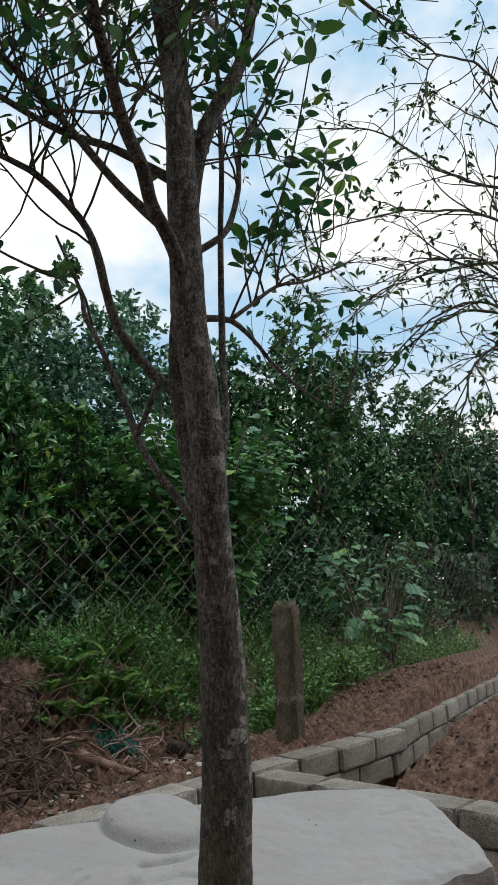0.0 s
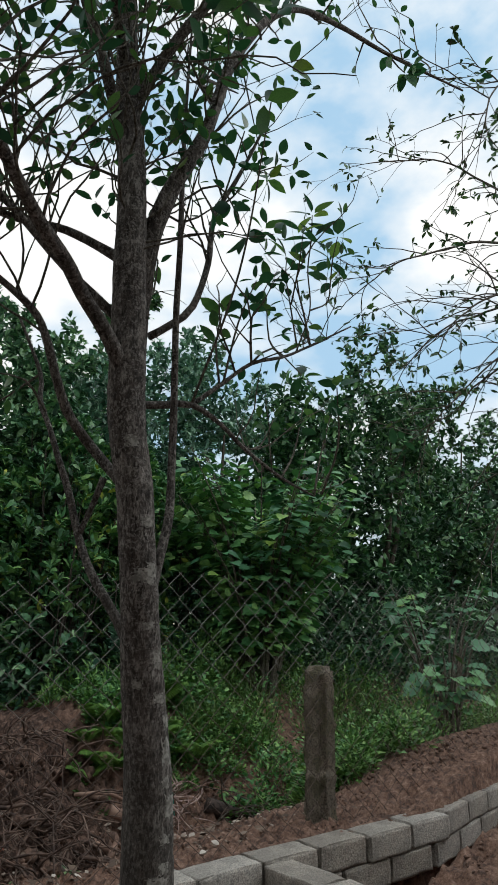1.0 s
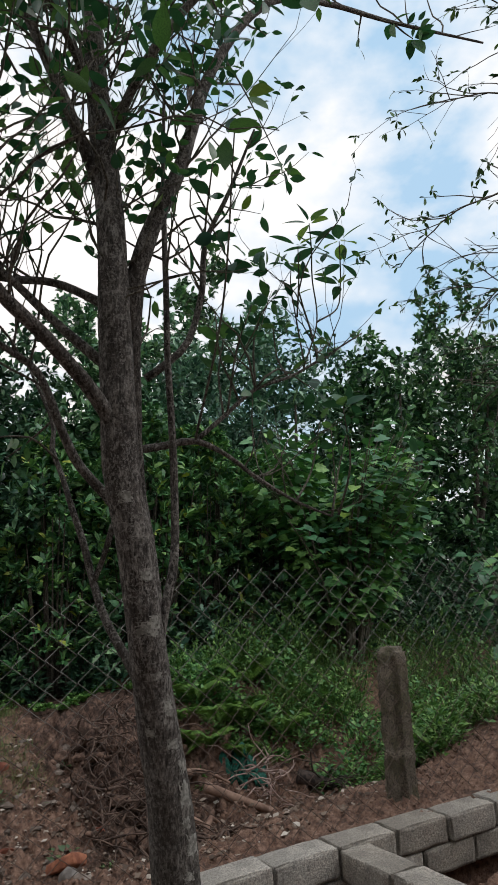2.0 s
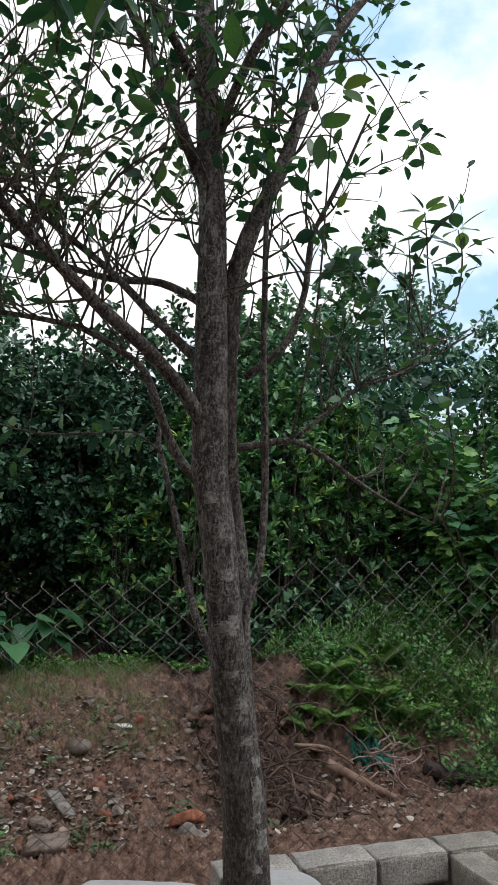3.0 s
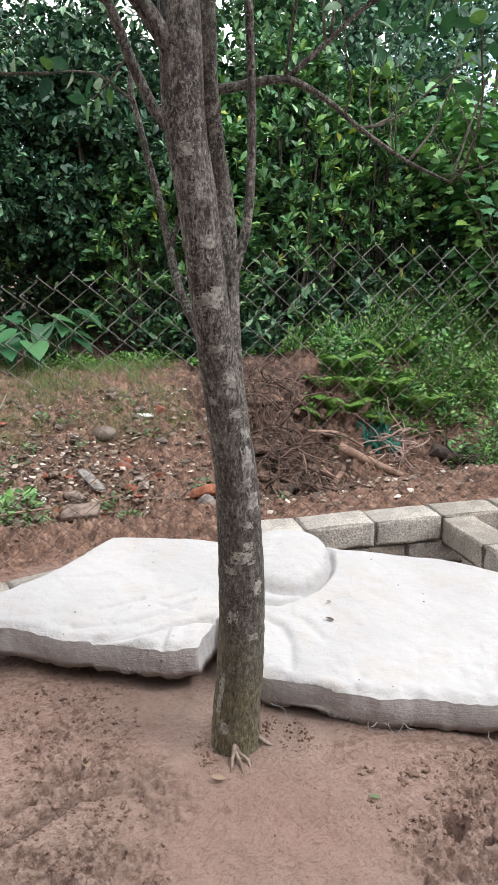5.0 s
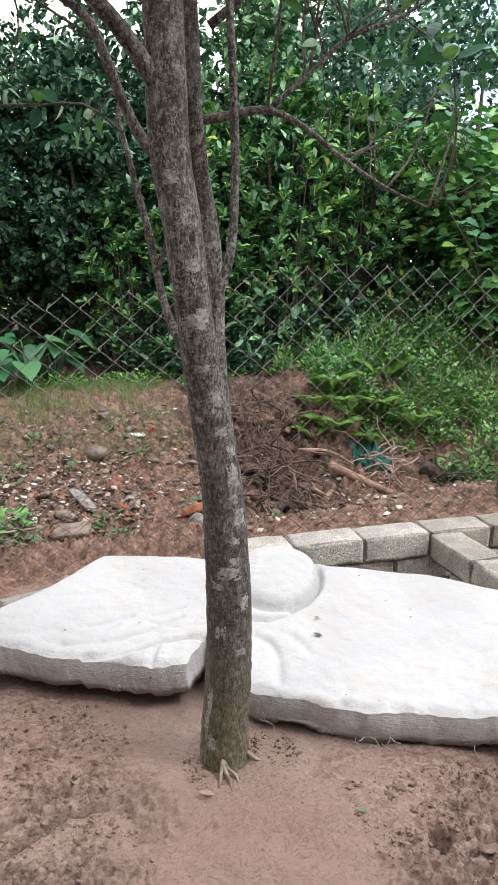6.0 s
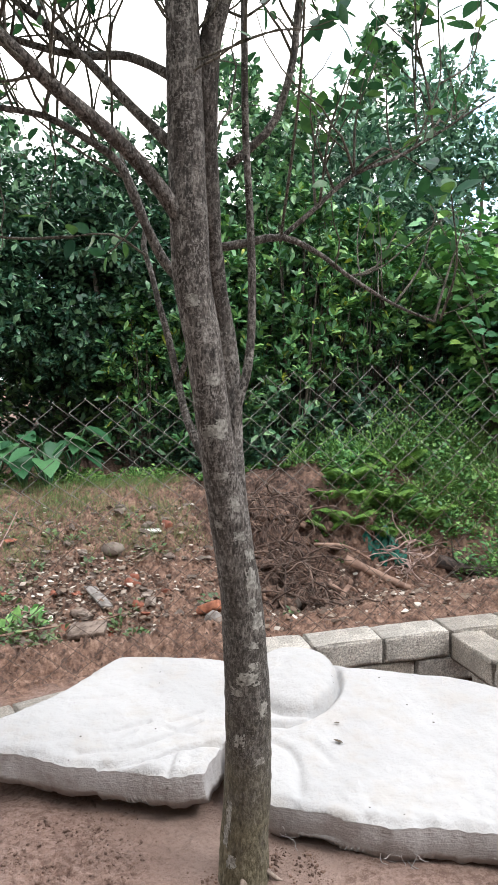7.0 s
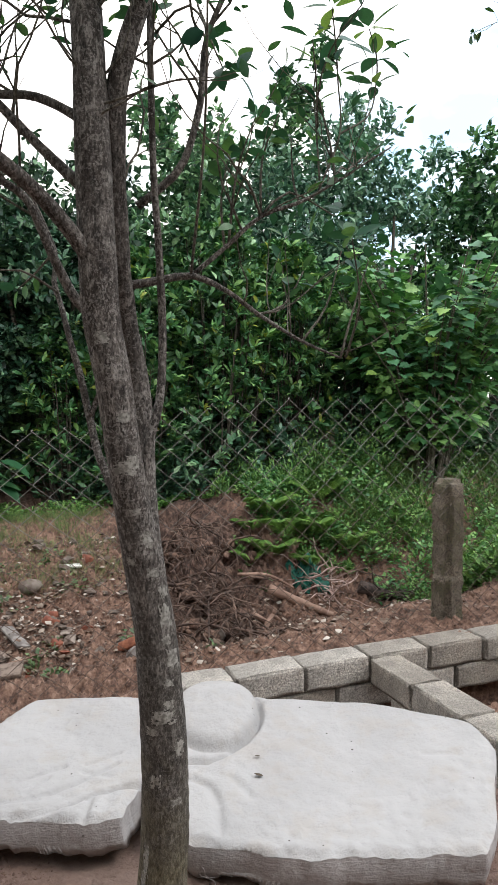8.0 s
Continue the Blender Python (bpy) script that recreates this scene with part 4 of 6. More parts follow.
# ---- trees of the hedge behind the fence ----
def crown_leaves(blobs, n_shoots, leaves, size, up=0.6, shell=0.55):
    """Leaves set in rosettes on shoots that fill and crown a set of blobs."""
    pos, dirs, sizes = [], [], []
    vol = np.array([b[3] ** 2 for b in blobs])
    for b in np.random.choice(len(blobs), n_shoots, p=vol / vol.sum()):
        cx, cy, cz, r = blobs[b]
        o = np.random.normal(size=3)
        o /= np.linalg.norm(o)
        k = r * (shell + (1 - shell) * np.random.rand() ** 0.6) * (1 + 0.25 * noise.noise(Vector(o * 2.3) + Vector((cx, cy, cz))))
        tip = np.array((cx, cy, cz)) + o * k * np.array((1, 1, 1.05))
        axis_d = o + np.array((0, 0, up)) + np.random.normal(0, 0.35, 3)
        axis_d /= np.linalg.norm(axis_d)
        ln = rnd(0.1, 0.28)
        for j in range(leaves):
            t = np.random.rand()
            a = np.random.normal(size=3)
            a -= axis_d * a.dot(axis_d)
            a /= np.linalg.norm(a) + 1e-6
            pos.append(tip - axis_d * ln * t)
            dirs.append(axis_d * rnd(0.2, 0.9) + a * 0.8)
            sizes.append(size * rnd(0.6, 1.15))
    return np.array(pos), np.array(dirs), np.array(sizes)


def hedge_tree(x, y, height, radius, size, shoots, material, label, width=0.46, floor=0.03, leaves=11):
    z0 = ground_z(x, y)
    ob = empty("tree", x, y, z0, label=label, category="tree", group="hedge trees")
    bm = bmesh.new()
    blobs = []
    for k in range(3):
        a = rnd(0, 6.28)
        top = (radius * 0.45 * math.cos(a), radius * 0.45 * math.sin(a), height * rnd(0.55, 0.75))
        p, r = spline([(0, 0, -0.1), (top[0] * 0.25, top[1] * 0.25, height * 0.2), (top[0] * 0.7, top[1] * 0.7, height * 0.42), top], [0.06, 0.05, 0.035, 0.012], 0.12)
        tube(bm, p, r, 7, 0.1)
    part("trunk", bm, M_HEDGE_BARK, ob)
    for k in range(40):
        a, t = rnd(0, 6.28), k / 39
        zz = height * (floor + ((0.86 if floor > 0.1 else 0.8) - floor) * t)
        rr = radius * (0.95 if t < 0.6 else 0.95 - 1.1 * (t - 0.6)) * rnd(0.3, 0.85)
        blobs.append((rr * math.cos(a), rr * math.sin(a), zz, radius * rnd(0.26, 0.46)))
    for k in range(7):
        a, q = rnd(0, 6.28), radius * rnd(0.1, 0.75)
        top = height * (rnd(0.84, 1.04) if floor < 0.1 else rnd(0.78, 1.22))
        for j in range(3):
            blobs.append((q * math.cos(a) + rnd(-0.05, 0.05), q * math.sin(a) + rnd(-0.05, 0.05), top - 0.2 * j, radius * (0.09 + 0.07 * j)))
    pos, dirs, sizes = crown_leaves(blobs, shoots, leaves, size)
    v, f = scatter(blunt_leaf(1.0, width), pos, turns_to(dirs), sizes)
    put_mesh("crown", arrays("crown", v, f, True), material, ob)
    return ob


random.seed(5), np.random.seed(5)
DARK = "dense dark green citrus-like tree in the hedge behind the fence"
for x, y, h, r, mat, lab in (
        (-2.6, 5.6, 3.0, 1.1, M_HEDGE3, DARK), (-1.2, 5.5, 3.1, 1.05, M_HEDGE3, DARK), (-0.4, 6.1, 3.0, 1.0, M_HEDGE3, DARK), (0.3, 5.3, 3.15, 1.0, M_HEDGE3, DARK), (1.5, 5.2, 3.9, 1.05, M_HEDGE, DARK), (2.7, 5.4, 3.95, 1.2, M_HEDGE4, DARK),
        (4.1, 5.5, 4.1, 1.2, M_HEDGE4, DARK), (5.6, 5.4, 4.2, 1.3, M_HEDGE5, DARK), (7.1, 5.4, 4.9, 1.35, M_HEDGE5, DARK), (8.8, 5.5, 4.9, 1.4, M_HEDGE5, DARK),
        (10.8, 5.7, 4.7, 1.5, M_HEDGE5, DARK), (13.0, 6.0, 5.0, 1.6, M_HEDGE5, DARK), (15.5, 6.3, 5.2, 1.8, M_HEDGE5, DARK)):
    hedge_tree(x, y, h, r, 0.1 if x < 5 else 0.13, 1600 if x < 5 else 1250 if x < 10 else 950, mat, lab, floor=0.32 if x < 0.5 else 0.03)


def rosette_shrub(x, y, height, radius, rosettes, label):
    """A shrub whose long leaves stand in tight rosettes at the ends of upright shoots."""
    z0 = ground_z(x, y)
    ob = empty("shrub", x, y, z0, label=label, category="shrub", group="rosette shrubs")
    bm = bmesh.new()
    pos, dirs, sizes = [], [], []
    for k in range(rosettes):
        a, q, t = rnd(0, 6.28), math.sqrt(random.random()), random.random() ** 0.8
        wide = radius * (1.0 if t < 0.65 else 1.0 - 1.7 * (t - 0.65))
        tip = Vector((wide * q * math.cos(a), wide * q * math.sin(a), height * (0.12 + 0.88 * t)))
        d = Vector((0.7 * q * math.cos(a), 0.7 * q * math.sin(a), rnd(0.5, 1.1))).normalized()
        if k % 9 == 0:
            foot = Vector((tip.x * 0.3, tip.y * 0.3, -0.05))
            tube(bm, *spline([foot, foot.lerp(tip, 0.55) + Vector((0, 0, -0.1)), tip], [0.014, 0.009, 0.004], 0.12), 5)
        n, side = random.randint(8, 12), d.orthogonal().normalized()
        for j in range(n):
            b = 6.283 * j / n + rnd(-0.3, 0.3)
            o = side * math.cos(b) + d.cross(side) * math.sin(b)
            pos.append(tip - d * rnd(0.0, 0.07))
            dirs.append(d * rnd(0.25, 1.0) + o * 0.8)
            sizes.append(rnd(0.07, 0.125))
    part("stem", bm, M_HEDGE_BARK, ob)
    v, f = scatter(blunt_leaf(1.0, 0.34), np.array(pos), turns_to(np.array(dirs)), np.array(sizes))
    tagged(put_mesh("foliage", arrays("foliage", v, f, True), M_LONG, ob), kind="stuff")


for x, y, h, r, n in ((1.0, 4.75, 2.3, 0.6, 560), (1.75, 4.7, 2.5, 0.65, 640), (2.5, 4.75, 2.35, 0.6, 580), (0.35, 4.95, 1.7, 0.45, 250), (3.3, 4.9, 2.2, 0.6, 300), (4.3, 4.9, 2.0, 0.6, 240)):
    rosette_shrub(x, y, h, r, n, "green shrub with long leaves in rosettes behind the fence")


BACK = [hedge_tree(-2.0, 7.6, 3.9, 1.5, 0.18, 640, M_HEDGE3, DARK, leaves=8)]
for k, x in enumerate((0.6, 3.2, 5.8, 8.6, 11.8, 15.5)):
    t = copy_thing(BACK[0], pose(x, 7.6 + 0.1 * k, 0.5, 0, 0, 67 * k))
    t.scale = (1.0, 1.0, 0.9 if x < 6 else 1.15)


# extra back row added to keep sky light out of the hedge's gaps
for k, x in enumerate((-3.6, -1.0, 1.4, 3.9, 6.6)):
    t = copy_thing(BACK[0], pose(x, 9.4 + 0.15 * (k % 2), 0.5, 0, 0, 101 * k + 40))
    t.scale = (1.1, 1.1, 0.7)


for k, (x, y) in enumerate(((11.6, 5.0), (14.2, 5.3), (17.6, 6.2))):
    copy_thing(BACK[0], pose(x, y, 0.6, 0, 0, 50 * k + 20))


hedge_tree(5.5, 11.0, 7.5, 1.15, 0.17, 950, M_HEDGE5, "taller dark green tree standing behind the hedge", leaves=10)


# ---- thin-branched tree at the far end ----
def airy_tree(x, y, height):
    ob = empty("tree", x, y, ground_z(x, y), label="tall airy tree with thin arching branches and small drooping leaves", category="tree")
    bm = bmesh.new()
    tube(bm, *spline([(0, 0, -0.1), (0.1, 0.05, 1.5), (0.0, 0.1, 3.0), (-0.2, 0.1, height)], [0.09, 0.08, 0.06, 0.02], 0.1), 10, 0.1)
    part("trunk", bm, M_HEDGE_BARK, ob)
    pos, dirs, sizes = [], [], []

    def tuft(q, d, n):
        for j in range(n):
            pos.append(q - d * rnd(0.0, 0.05))
            dirs.append(d * rnd(0.1, 0.8) + Vector((rnd(-1, 1), rnd(-1, 1), rnd(-0.9, 0.3))))
            sizes.append(rnd(0.05, 0.095))

    def shoot(tw, q, d, length, r, depth, sag):
        n = max(4, int(length / 0.09))
        pts = [q.copy()]
        for i in range(n):
            d = (d + Vector((rnd(-0.22, 0.22), rnd(-0.22, 0.22), rnd(-0.2, 0.2) - sag * i / n))).normalized()
            q = q + d * length / n
            pts.append(q.copy())
            if depth and i > 0 and random.random() < (0.55 if depth == 2 else 0.35):
                e = (d * 0.9 + Vector((rnd(-1, 1), rnd(-1, 1), rnd(-0.5, 0.9)))).normalized()
                shoot(tw, q.copy(), e, length * rnd(0.22, 0.42), r * (1 - 0.7 * i / n) * 0.6, depth - 1, sag * 0.6)
            elif depth < 2 and random.random() < 0.12:
                tuft(q, d, 2)
        tube(tw, pts, [r * (1 - 0.8 * i / n) + 0.0012 for i in range(n + 1)], 5 if depth == 2 else 4)
        if random.random() < 0.7:
            tuft(q, d, random.randint(2, 5))

    for k in range(15):
        z = rnd(1.9, height)
        a = rnd(2.3, 3.7) if k % 5 else rnd(0, 6.28)
        tw = bmesh.new()
        shoot(tw, Vector((-0.05, 0.08, z)), Vector((math.cos(a), math.sin(a), rnd(0.0, 0.75))).normalized(), rnd(1.7, 3.2), 0.017, 2, rnd(0.0, 0.22))
        part("branch", tw, M_HEDGE_BARK, ob)
    v, f = scatter(blunt_leaf(1.0, 0.36), np.array(pos), turns_to(np.array(dirs)), np.array(sizes))
    put_mesh("crown", arrays("crown", v, f), M_FAR, ob)


random.seed(8), np.random.seed(8)
airy_tree(5.5, 0.85, 5.4)


# ---- chain-link fence and its posts ----
def fence_top(x):
    return 1.27 + 0.13 * smooth(-0.1, 1.2, x) - 0.09 * smooth(-0.35, -0.75, x) + 0.02 * math.sin(x * 3.1)


def fence_y(x):
    return 1.44 + 0.2 * max(0.0, x - 2.35) + 0.02 * math.sin(x * 1.7)


def build_fence():
    ob = empty("chain_link_fence", 0, 0, 0, label="rusty grey chain-link fence, sagging along its top", category="fence")
    D, h, top = 0.136, 0.124, 1.38
    n = int(top / (h / 2))
    meshes = []
    for flip in (0, 1):
        bm = bmesh.new()
        pts = []
        for i in range(n + 1):
            s = 1 if (i + flip) % 2 else -1
            x, z = s * D / 4, i * h / 2
            pts += [Vector((x * 0.86, 0.006 * s, z - h * 0.045)), Vector((x * 1.03, 0.0, z)), Vector((x * 0.86, -0.006 * s, z + h * 0.045))]
        tube(bm, pts, [0.0016] * len(pts), 5)
        me = bpy.data.meshes.new("wire")
        bm.to_mesh(me)
        bm.free()
        me.materials.append(M_WIRE)
        meshes.append(me)
    for k in range(124):
        x = -1.8 + k * D / 2
        w = put_mesh("wire", meshes[k % 2], M_WIRE, ob)
        base = ground_z(x, fence_y(x)) - 0.04
        w.matrix_basis = Matrix.Translation((x, fence_y(x), base)) @ pose(0, 0, 0, rnd(-0.6, 0.6), 0, 0) @ Matrix.Diagonal((1, 1, (fence_top(x) - base) / top, 1))


build_fence()


def post(x, y, height, width, lean, label):
    bm = bmesh.new()
    bmesh.ops.create_cube(bm, size=1)
    bmesh.ops.scale(bm, vec=(width, width, height + 0.3), verts=bm.verts)
    bmesh.ops.bevel(bm, geom=list(bm.edges), offset=width * 0.2, segments=3, affect="EDGES")
    bmesh.ops.bisect_plane(bm, geom=bm.verts[:] + bm.edges[:] + bm.faces[:], plane_co=(0, 0, 0), plane_no=(0, 0, 1))
    for k in range(1, 46):
        zz = -0.5 * (height + 0.3) + k * (height + 0.3) / 46
        bmesh.ops.bisect_plane(bm, geom=bm.verts[:] + bm.edges[:] + bm.faces[:], plane_co=(0, 0, zz), plane_no=(0, 0, 1))
    for k in (-0.25, 0.0, 0.25):
        for no in ((1, 0, 0), (0, 1, 0)):
            bmesh.ops.bisect_plane(bm, geom=bm.verts[:] + bm.edges[:] + bm.faces[:], plane_co=(k * width, k * width, 0), plane_no=no)
    for v in bm.verts:
        q = v.co * 9 + Vector((x, y, 0))
        v.co += Vector((noise.noise(q), noise.noise(q + Vector((5, 0, 0))), 0.6 * noise.noise(q + Vector((0, 7, 0))))) * width * 0.08
        v.co += Vector((noise.noise(q * 4), noise.noise(q * 4 + Vector((5, 0, 0))), 0)) * width * 0.1
    bmesh.ops.translate(bm, vec=(0, 0, height * 0.5 - 0.15), verts=bm.verts)
    ob = part("fence_post", bm, M_POST)
    ob.matrix_world = Matrix.Translation((x, y, ground_z(x, y))) @ pose(0, 0, 0, *lean)
    tagged(ob, label, "post", "fence posts")


post(2.06, 1.57, 0.81, 0.145, (0, 1.0, 12), "weathered concrete fence post with a chipped mossy top")
post(2.75, 4.3, 0.55, 0.11, (0, 1, 20), "short grey concrete post stub among the weeds")


# ---- things among the footing: torn batting mattress ----
OUTLINE = [(-0.83, 0.66), (-0.56, 0.82), (-0.43, 0.93), (-0.33, 1.05), (-0.24, 1.14), (-0.1, 1.11), (0.12, 1.02), (0.26, 0.93), (0.32, 0.97), (0.4, 1.0), (0.49, 0.97), (0.57, 0.86), (0.62, 0.81),
           (0.78, 0.74), (0.95, 0.645), (1.13, 0.46), (1.24, 0.35), (1.2, 0.18), (1.08, 0.05), (0.95, -0.1), (0.83, -0.205), (0.7, -0.145), (0.55, -0.085), (0.44, -0.045), (0.3, 0.02),
           (0.18, 0.095), (0.1, 0.16), (0.075, 0.32), (0.062, 0.46), (0.036, 0.45), (-0.012, 0.38), (-0.055, 0.308), (-0.14, 0.318), (-0.22, 0.345), (-0.33, 0.4), (-0.45, 0.455), (-0.6, 0.54), (-0.74, 0.585), (-0.88, 0.6)]


def edge_of(outline, x, y):
    """Distance to the outline, its nearest point, and whether (x, y) lies inside."""
    best, at, inside = 9.0, None, False
    for (ax, ay), (bx, by) in zip(outline, outline[1:] + outline[:1]):
        if (ay > y) != (by > y) and x < ax + (y - ay) / (by - ay) * (bx - ax):
            inside = not inside
        dx, dy = bx - ax, by - ay
        t = min(1, max(0, ((x - ax) * dx + (y - ay) * dy) / (dx * dx + dy * dy)))
        px, py = ax + t * dx, ay + t * dy
        d = math.hypot(x - px, y - py)
        if d < best:
            best, at = d, (px, py)
    return best, at, inside


def to_segment(x, y, a, b):
    dx, dy = b[0] - a[0], b[1] - a[1]
    t = min(1, max(0, ((x - a[0]) * dx + (y - a[1]) * dy) / (dx * dx + dy * dy)))
    return math.hypot(x - a[0] - t * dx, y - a[1] - t * dy)


def foam_top(x, y):
    z = 0.135 + 0.065 * smooth(-0.1, 0.9, y) + 0.025 * smooth(0.7, 1.2, x)
    v = Vector((x, y, 3))
    z += 0.012 * noise.noise(v * 2.2) + 0.006 * noise.noise(v * 7) + 0.0016 * noise.noise(v * 28)
    u, w = x - 0.385, y - 0.76
    c, k = math.cos(0.35), math.sin(0.35)
    e = math.hypot((u * c - w * k) / 0.165, (u * k + w * c) / 0.24)
    z += 0.055 * max(0.0, 1 - e ** 2.6) ** 0.5 if e < 1 else 0.0
    z -= 0.014 * math.exp(-((e - 1.03) / 0.06) ** 2) * smooth(1.0, 0.8, y)
    cut = 0.0
    for a, b, dep, w in (((0.1, 0.42), (0.19, 0.41), 0.014, 0.014), ((0.19, 0.41), (0.23, 0.36), 0.016, 0.014), ((0.23, 0.36), (0.228, 0.27), 0.016, 0.014), ((0.228, 0.27), (0.19, 0.15), 0.012, 0.016),
                         ((0.15, 0.53), (0.26, 0.478), 0.026, 0.014), ((0.26, 0.478), (0.34, 0.495), 0.026, 0.013), ((0.34, 0.495), (0.42, 0.54), 0.022, 0.013), ((0.42, 0.54), (0.5, 0.625), 0.02, 0.013), ((0.5, 0.625), (0.565, 0.77), 0.02, 0.014),
                         ((0.31, 0.37), (0.33, 0.26), 0.006, 0.014), ((0.04, 0.44), (-0.1, 0.431), 0.022, 0.0085), ((-0.1, 0.431), (-0.245, 0.396), 0.02, 0.0085), ((-0.245, 0.396), (-0.36, 0.42), 0.012, 0.008), ((-0.02, 0.56), (-0.17, 0.5), 0.013, 0.0075), ((-0.17, 0.5), (-0.3, 0.475), 0.011, 0.0075), ((0.0, 0.62), (-0.12, 0.585), 0.01, 0.007), ((-0.236, 0.563), (-0.294, 0.528), 0.01, 0.0075),
                         ((-0.13, 0.42), (-0.16, 0.345), 0.016, 0.012), ((-0.333, 0.577), (-0.187, 0.602), 0.011, 0.009), ((-0.433, 0.8), (-0.261, 0.81), 0.008, 0.009), ((-0.42, 0.5), (-0.28, 0.46), 0.01, 0.01), ((-0.05, 0.5), (-0.13, 0.55), 0.008, 0.009), ((0.95, 0.25), (1.05, 0.2), 0.006, 0.01)):
        d = to_segment(x, y, a, b)
        if d < w * 5:
            cut = max(cut, dep * math.exp(-(d / w) ** 2))
    z -= cut
    edge = smooth(0.3, 0.0, y + 0.42 * x - 0.12) if x > 0.05 else smooth(0.62, 0.42, y + 0.3 * (x + 0.2))
    z += edge * (0.008 * noise.noise(Vector((x * 8 + y * 22, y * 8 - x * 16, 5))) + 0.003 * noise.noise(v * 30))
    z += 0.003 * noise.noise(Vector((x * 16 + y * 9, y * 5, 8)))
    if y < 0.25 and x > 0.05:
        z += 0.004 * noise.noise(Vector((x * 9 + y * 30, y * 9 - x * 30, 1))) * smooth(0.25, 0.05, y)
    return z


def build_foam():
    step = 0.0068
    xs, ys = np.arange(-0.92, 1.3, step), np.arange(-0.3, 1.2, step)
    info = {}
    for i, x in enumerate(xs):
        for j, y in enumerate(ys):
            info[i, j] = edge_of(OUTLINE, x, y)
    cells = [(i, j) for i in range(len(xs) - 1) for j in range(len(ys) - 1)
             if sum(info[c][2] for c in ((i, j), (i + 1, j), (i, j + 1), (i + 1, j + 1))) >= 3]
    bm = bmesh.new()
    verts = {}
    count = {}
    for i, j in cells:
        for a, b in (((i, j), (i + 1, j)), ((i + 1, j), (i + 1, j + 1)), ((i + 1, j + 1), (i, j + 1)), ((i, j + 1), (i, j))):
            count[frozenset((a, b))] = count.get(frozenset((a, b)), 0) + 1
    rim = {c for e, n in count.items() if n == 1 for c in e}
    for c in {c for i, j in cells for c in ((i, j), (i + 1, j), (i, j + 1), (i + 1, j + 1))}:
        d, at, inside = info[c]
        x, y = at if c in rim else (xs[c[0]], ys[c[1]])
        if c in rim:
            x += 0.01 * noise.noise(Vector((x * 6, y * 6, 2))) + 0.002 * noise.noise(Vector((x * 50, y * 50, 2)))
            y += 0.01 * noise.noise(Vector((x * 6, y * 6, 9))) + 0.002 * noise.noise(Vector((x * 50, y * 50, 9)))
        d = 0.0 if c in rim else d
        z = foam_top(x, y) - 0.016 * (1 - smooth(0, 0.035, d)) ** 2 + (0.004 * noise.noise(Vector((x * 40, y * 40, 0))) if c in rim else 0)
        verts[c] = bm.verts.new((x, y, z))
    for i, j in cells:
        bm.faces.new((verts[i, j], verts[i + 1, j], verts[i + 1, j + 1], verts[i, j + 1]))
    ob = empty("mattress", 0.3, 0.4, 0.03, label="torn off-white batting mattress slab lying over the block footing", category="mattress")
    side = bmesh.new()
    low = {}
    for c in rim:
        q = verts[c].co
        th = 0.096 + 0.014 * noise.noise(q * 5) + 0.004 * noise.noise(q * 17)
        d = Vector((q.x - 0.3, q.y - 0.4, 0)).normalized()
        row = []
        for k in range(5):
            t = k / 4
            bulge = 0.008 * math.sin(t * math.pi) - 0.012 * t + 0.004 * noise.noise(Vector((q.x * 22, q.y * 22, t * 3)))
            row.append(side.verts.new((q.x + d.x * bulge, q.y + d.y * bulge, q.z - th * t + (0.006 * noise.noise(q * 30) if k == 4 else 0))))
        low[c] = row
    for e, n in count.items():
        if n == 1:
            a, b = tuple(e)
            for k in range(4):
                side.faces.new((low[a][k], low[b][k], low[b][k + 1], low[a][k + 1]))
    for i, j in cells:
        cs = ((i, j), (i, j + 1), (i + 1, j + 1), (i + 1, j))
        vs = []
        for c in cs:
            if c not in low:
                q = verts[c].co
                low[c] = [side.verts.new((q.x, q.y, q.z - 0.075))] * 5
            vs.append(low[c][4])
        side.faces.new(vs)
    bmesh.ops.recalc_face_normals(side, faces=side.faces)
    a = part("top_sheet", bm, M_FOAM, ob)
    b = part("side_band", side, M_FOAM_SIDE, ob, "dirty grey side of the batting")
    fib = []
    for x, y, n in ((0.15, 0.125, 5), (0.37, -0.01, 4), (0.43, -0.04, 6), (0.66, -0.12, 2)):
        bm = bmesh.new()
        for k in range(n):
            q, d = Vector((x + rnd(-0.03, 0.03), 0, rnd(0.03, 0.045))), Vector((rnd(-1, 1), rnd(-0.4, 0.1), rnd(-0.9, 0.0)))
            q.y = y - 0.5 * (q.x - x) + 0.004
            pts = [q.copy()]
            for i in range(5):
                d = (d + Vector((rnd(-0.9, 0.9), rnd(-0.6, 0.4), rnd(-0.6, 0.6)))).normalized()
                q = q + d * rnd(0.006, 0.014)
                q.z = max(q.z, ground_at(q.x, q.y) + 0.003)
                pts.append(q.copy())
            tube(bm, *spline(pts, [0.0018, 0.0014, 0.0016, 0.001, 0.0012, 0.0006], 0.006), 4)
        fib.append(part("torn_fibre", bm, M_FOAM_SIDE, ob, "loose pale fibres"))
    for c in (a, b, *fib):
        c.matrix_parent_inverse = Matrix.Translation((-0.3, -0.4, -0.03))


build_foam()


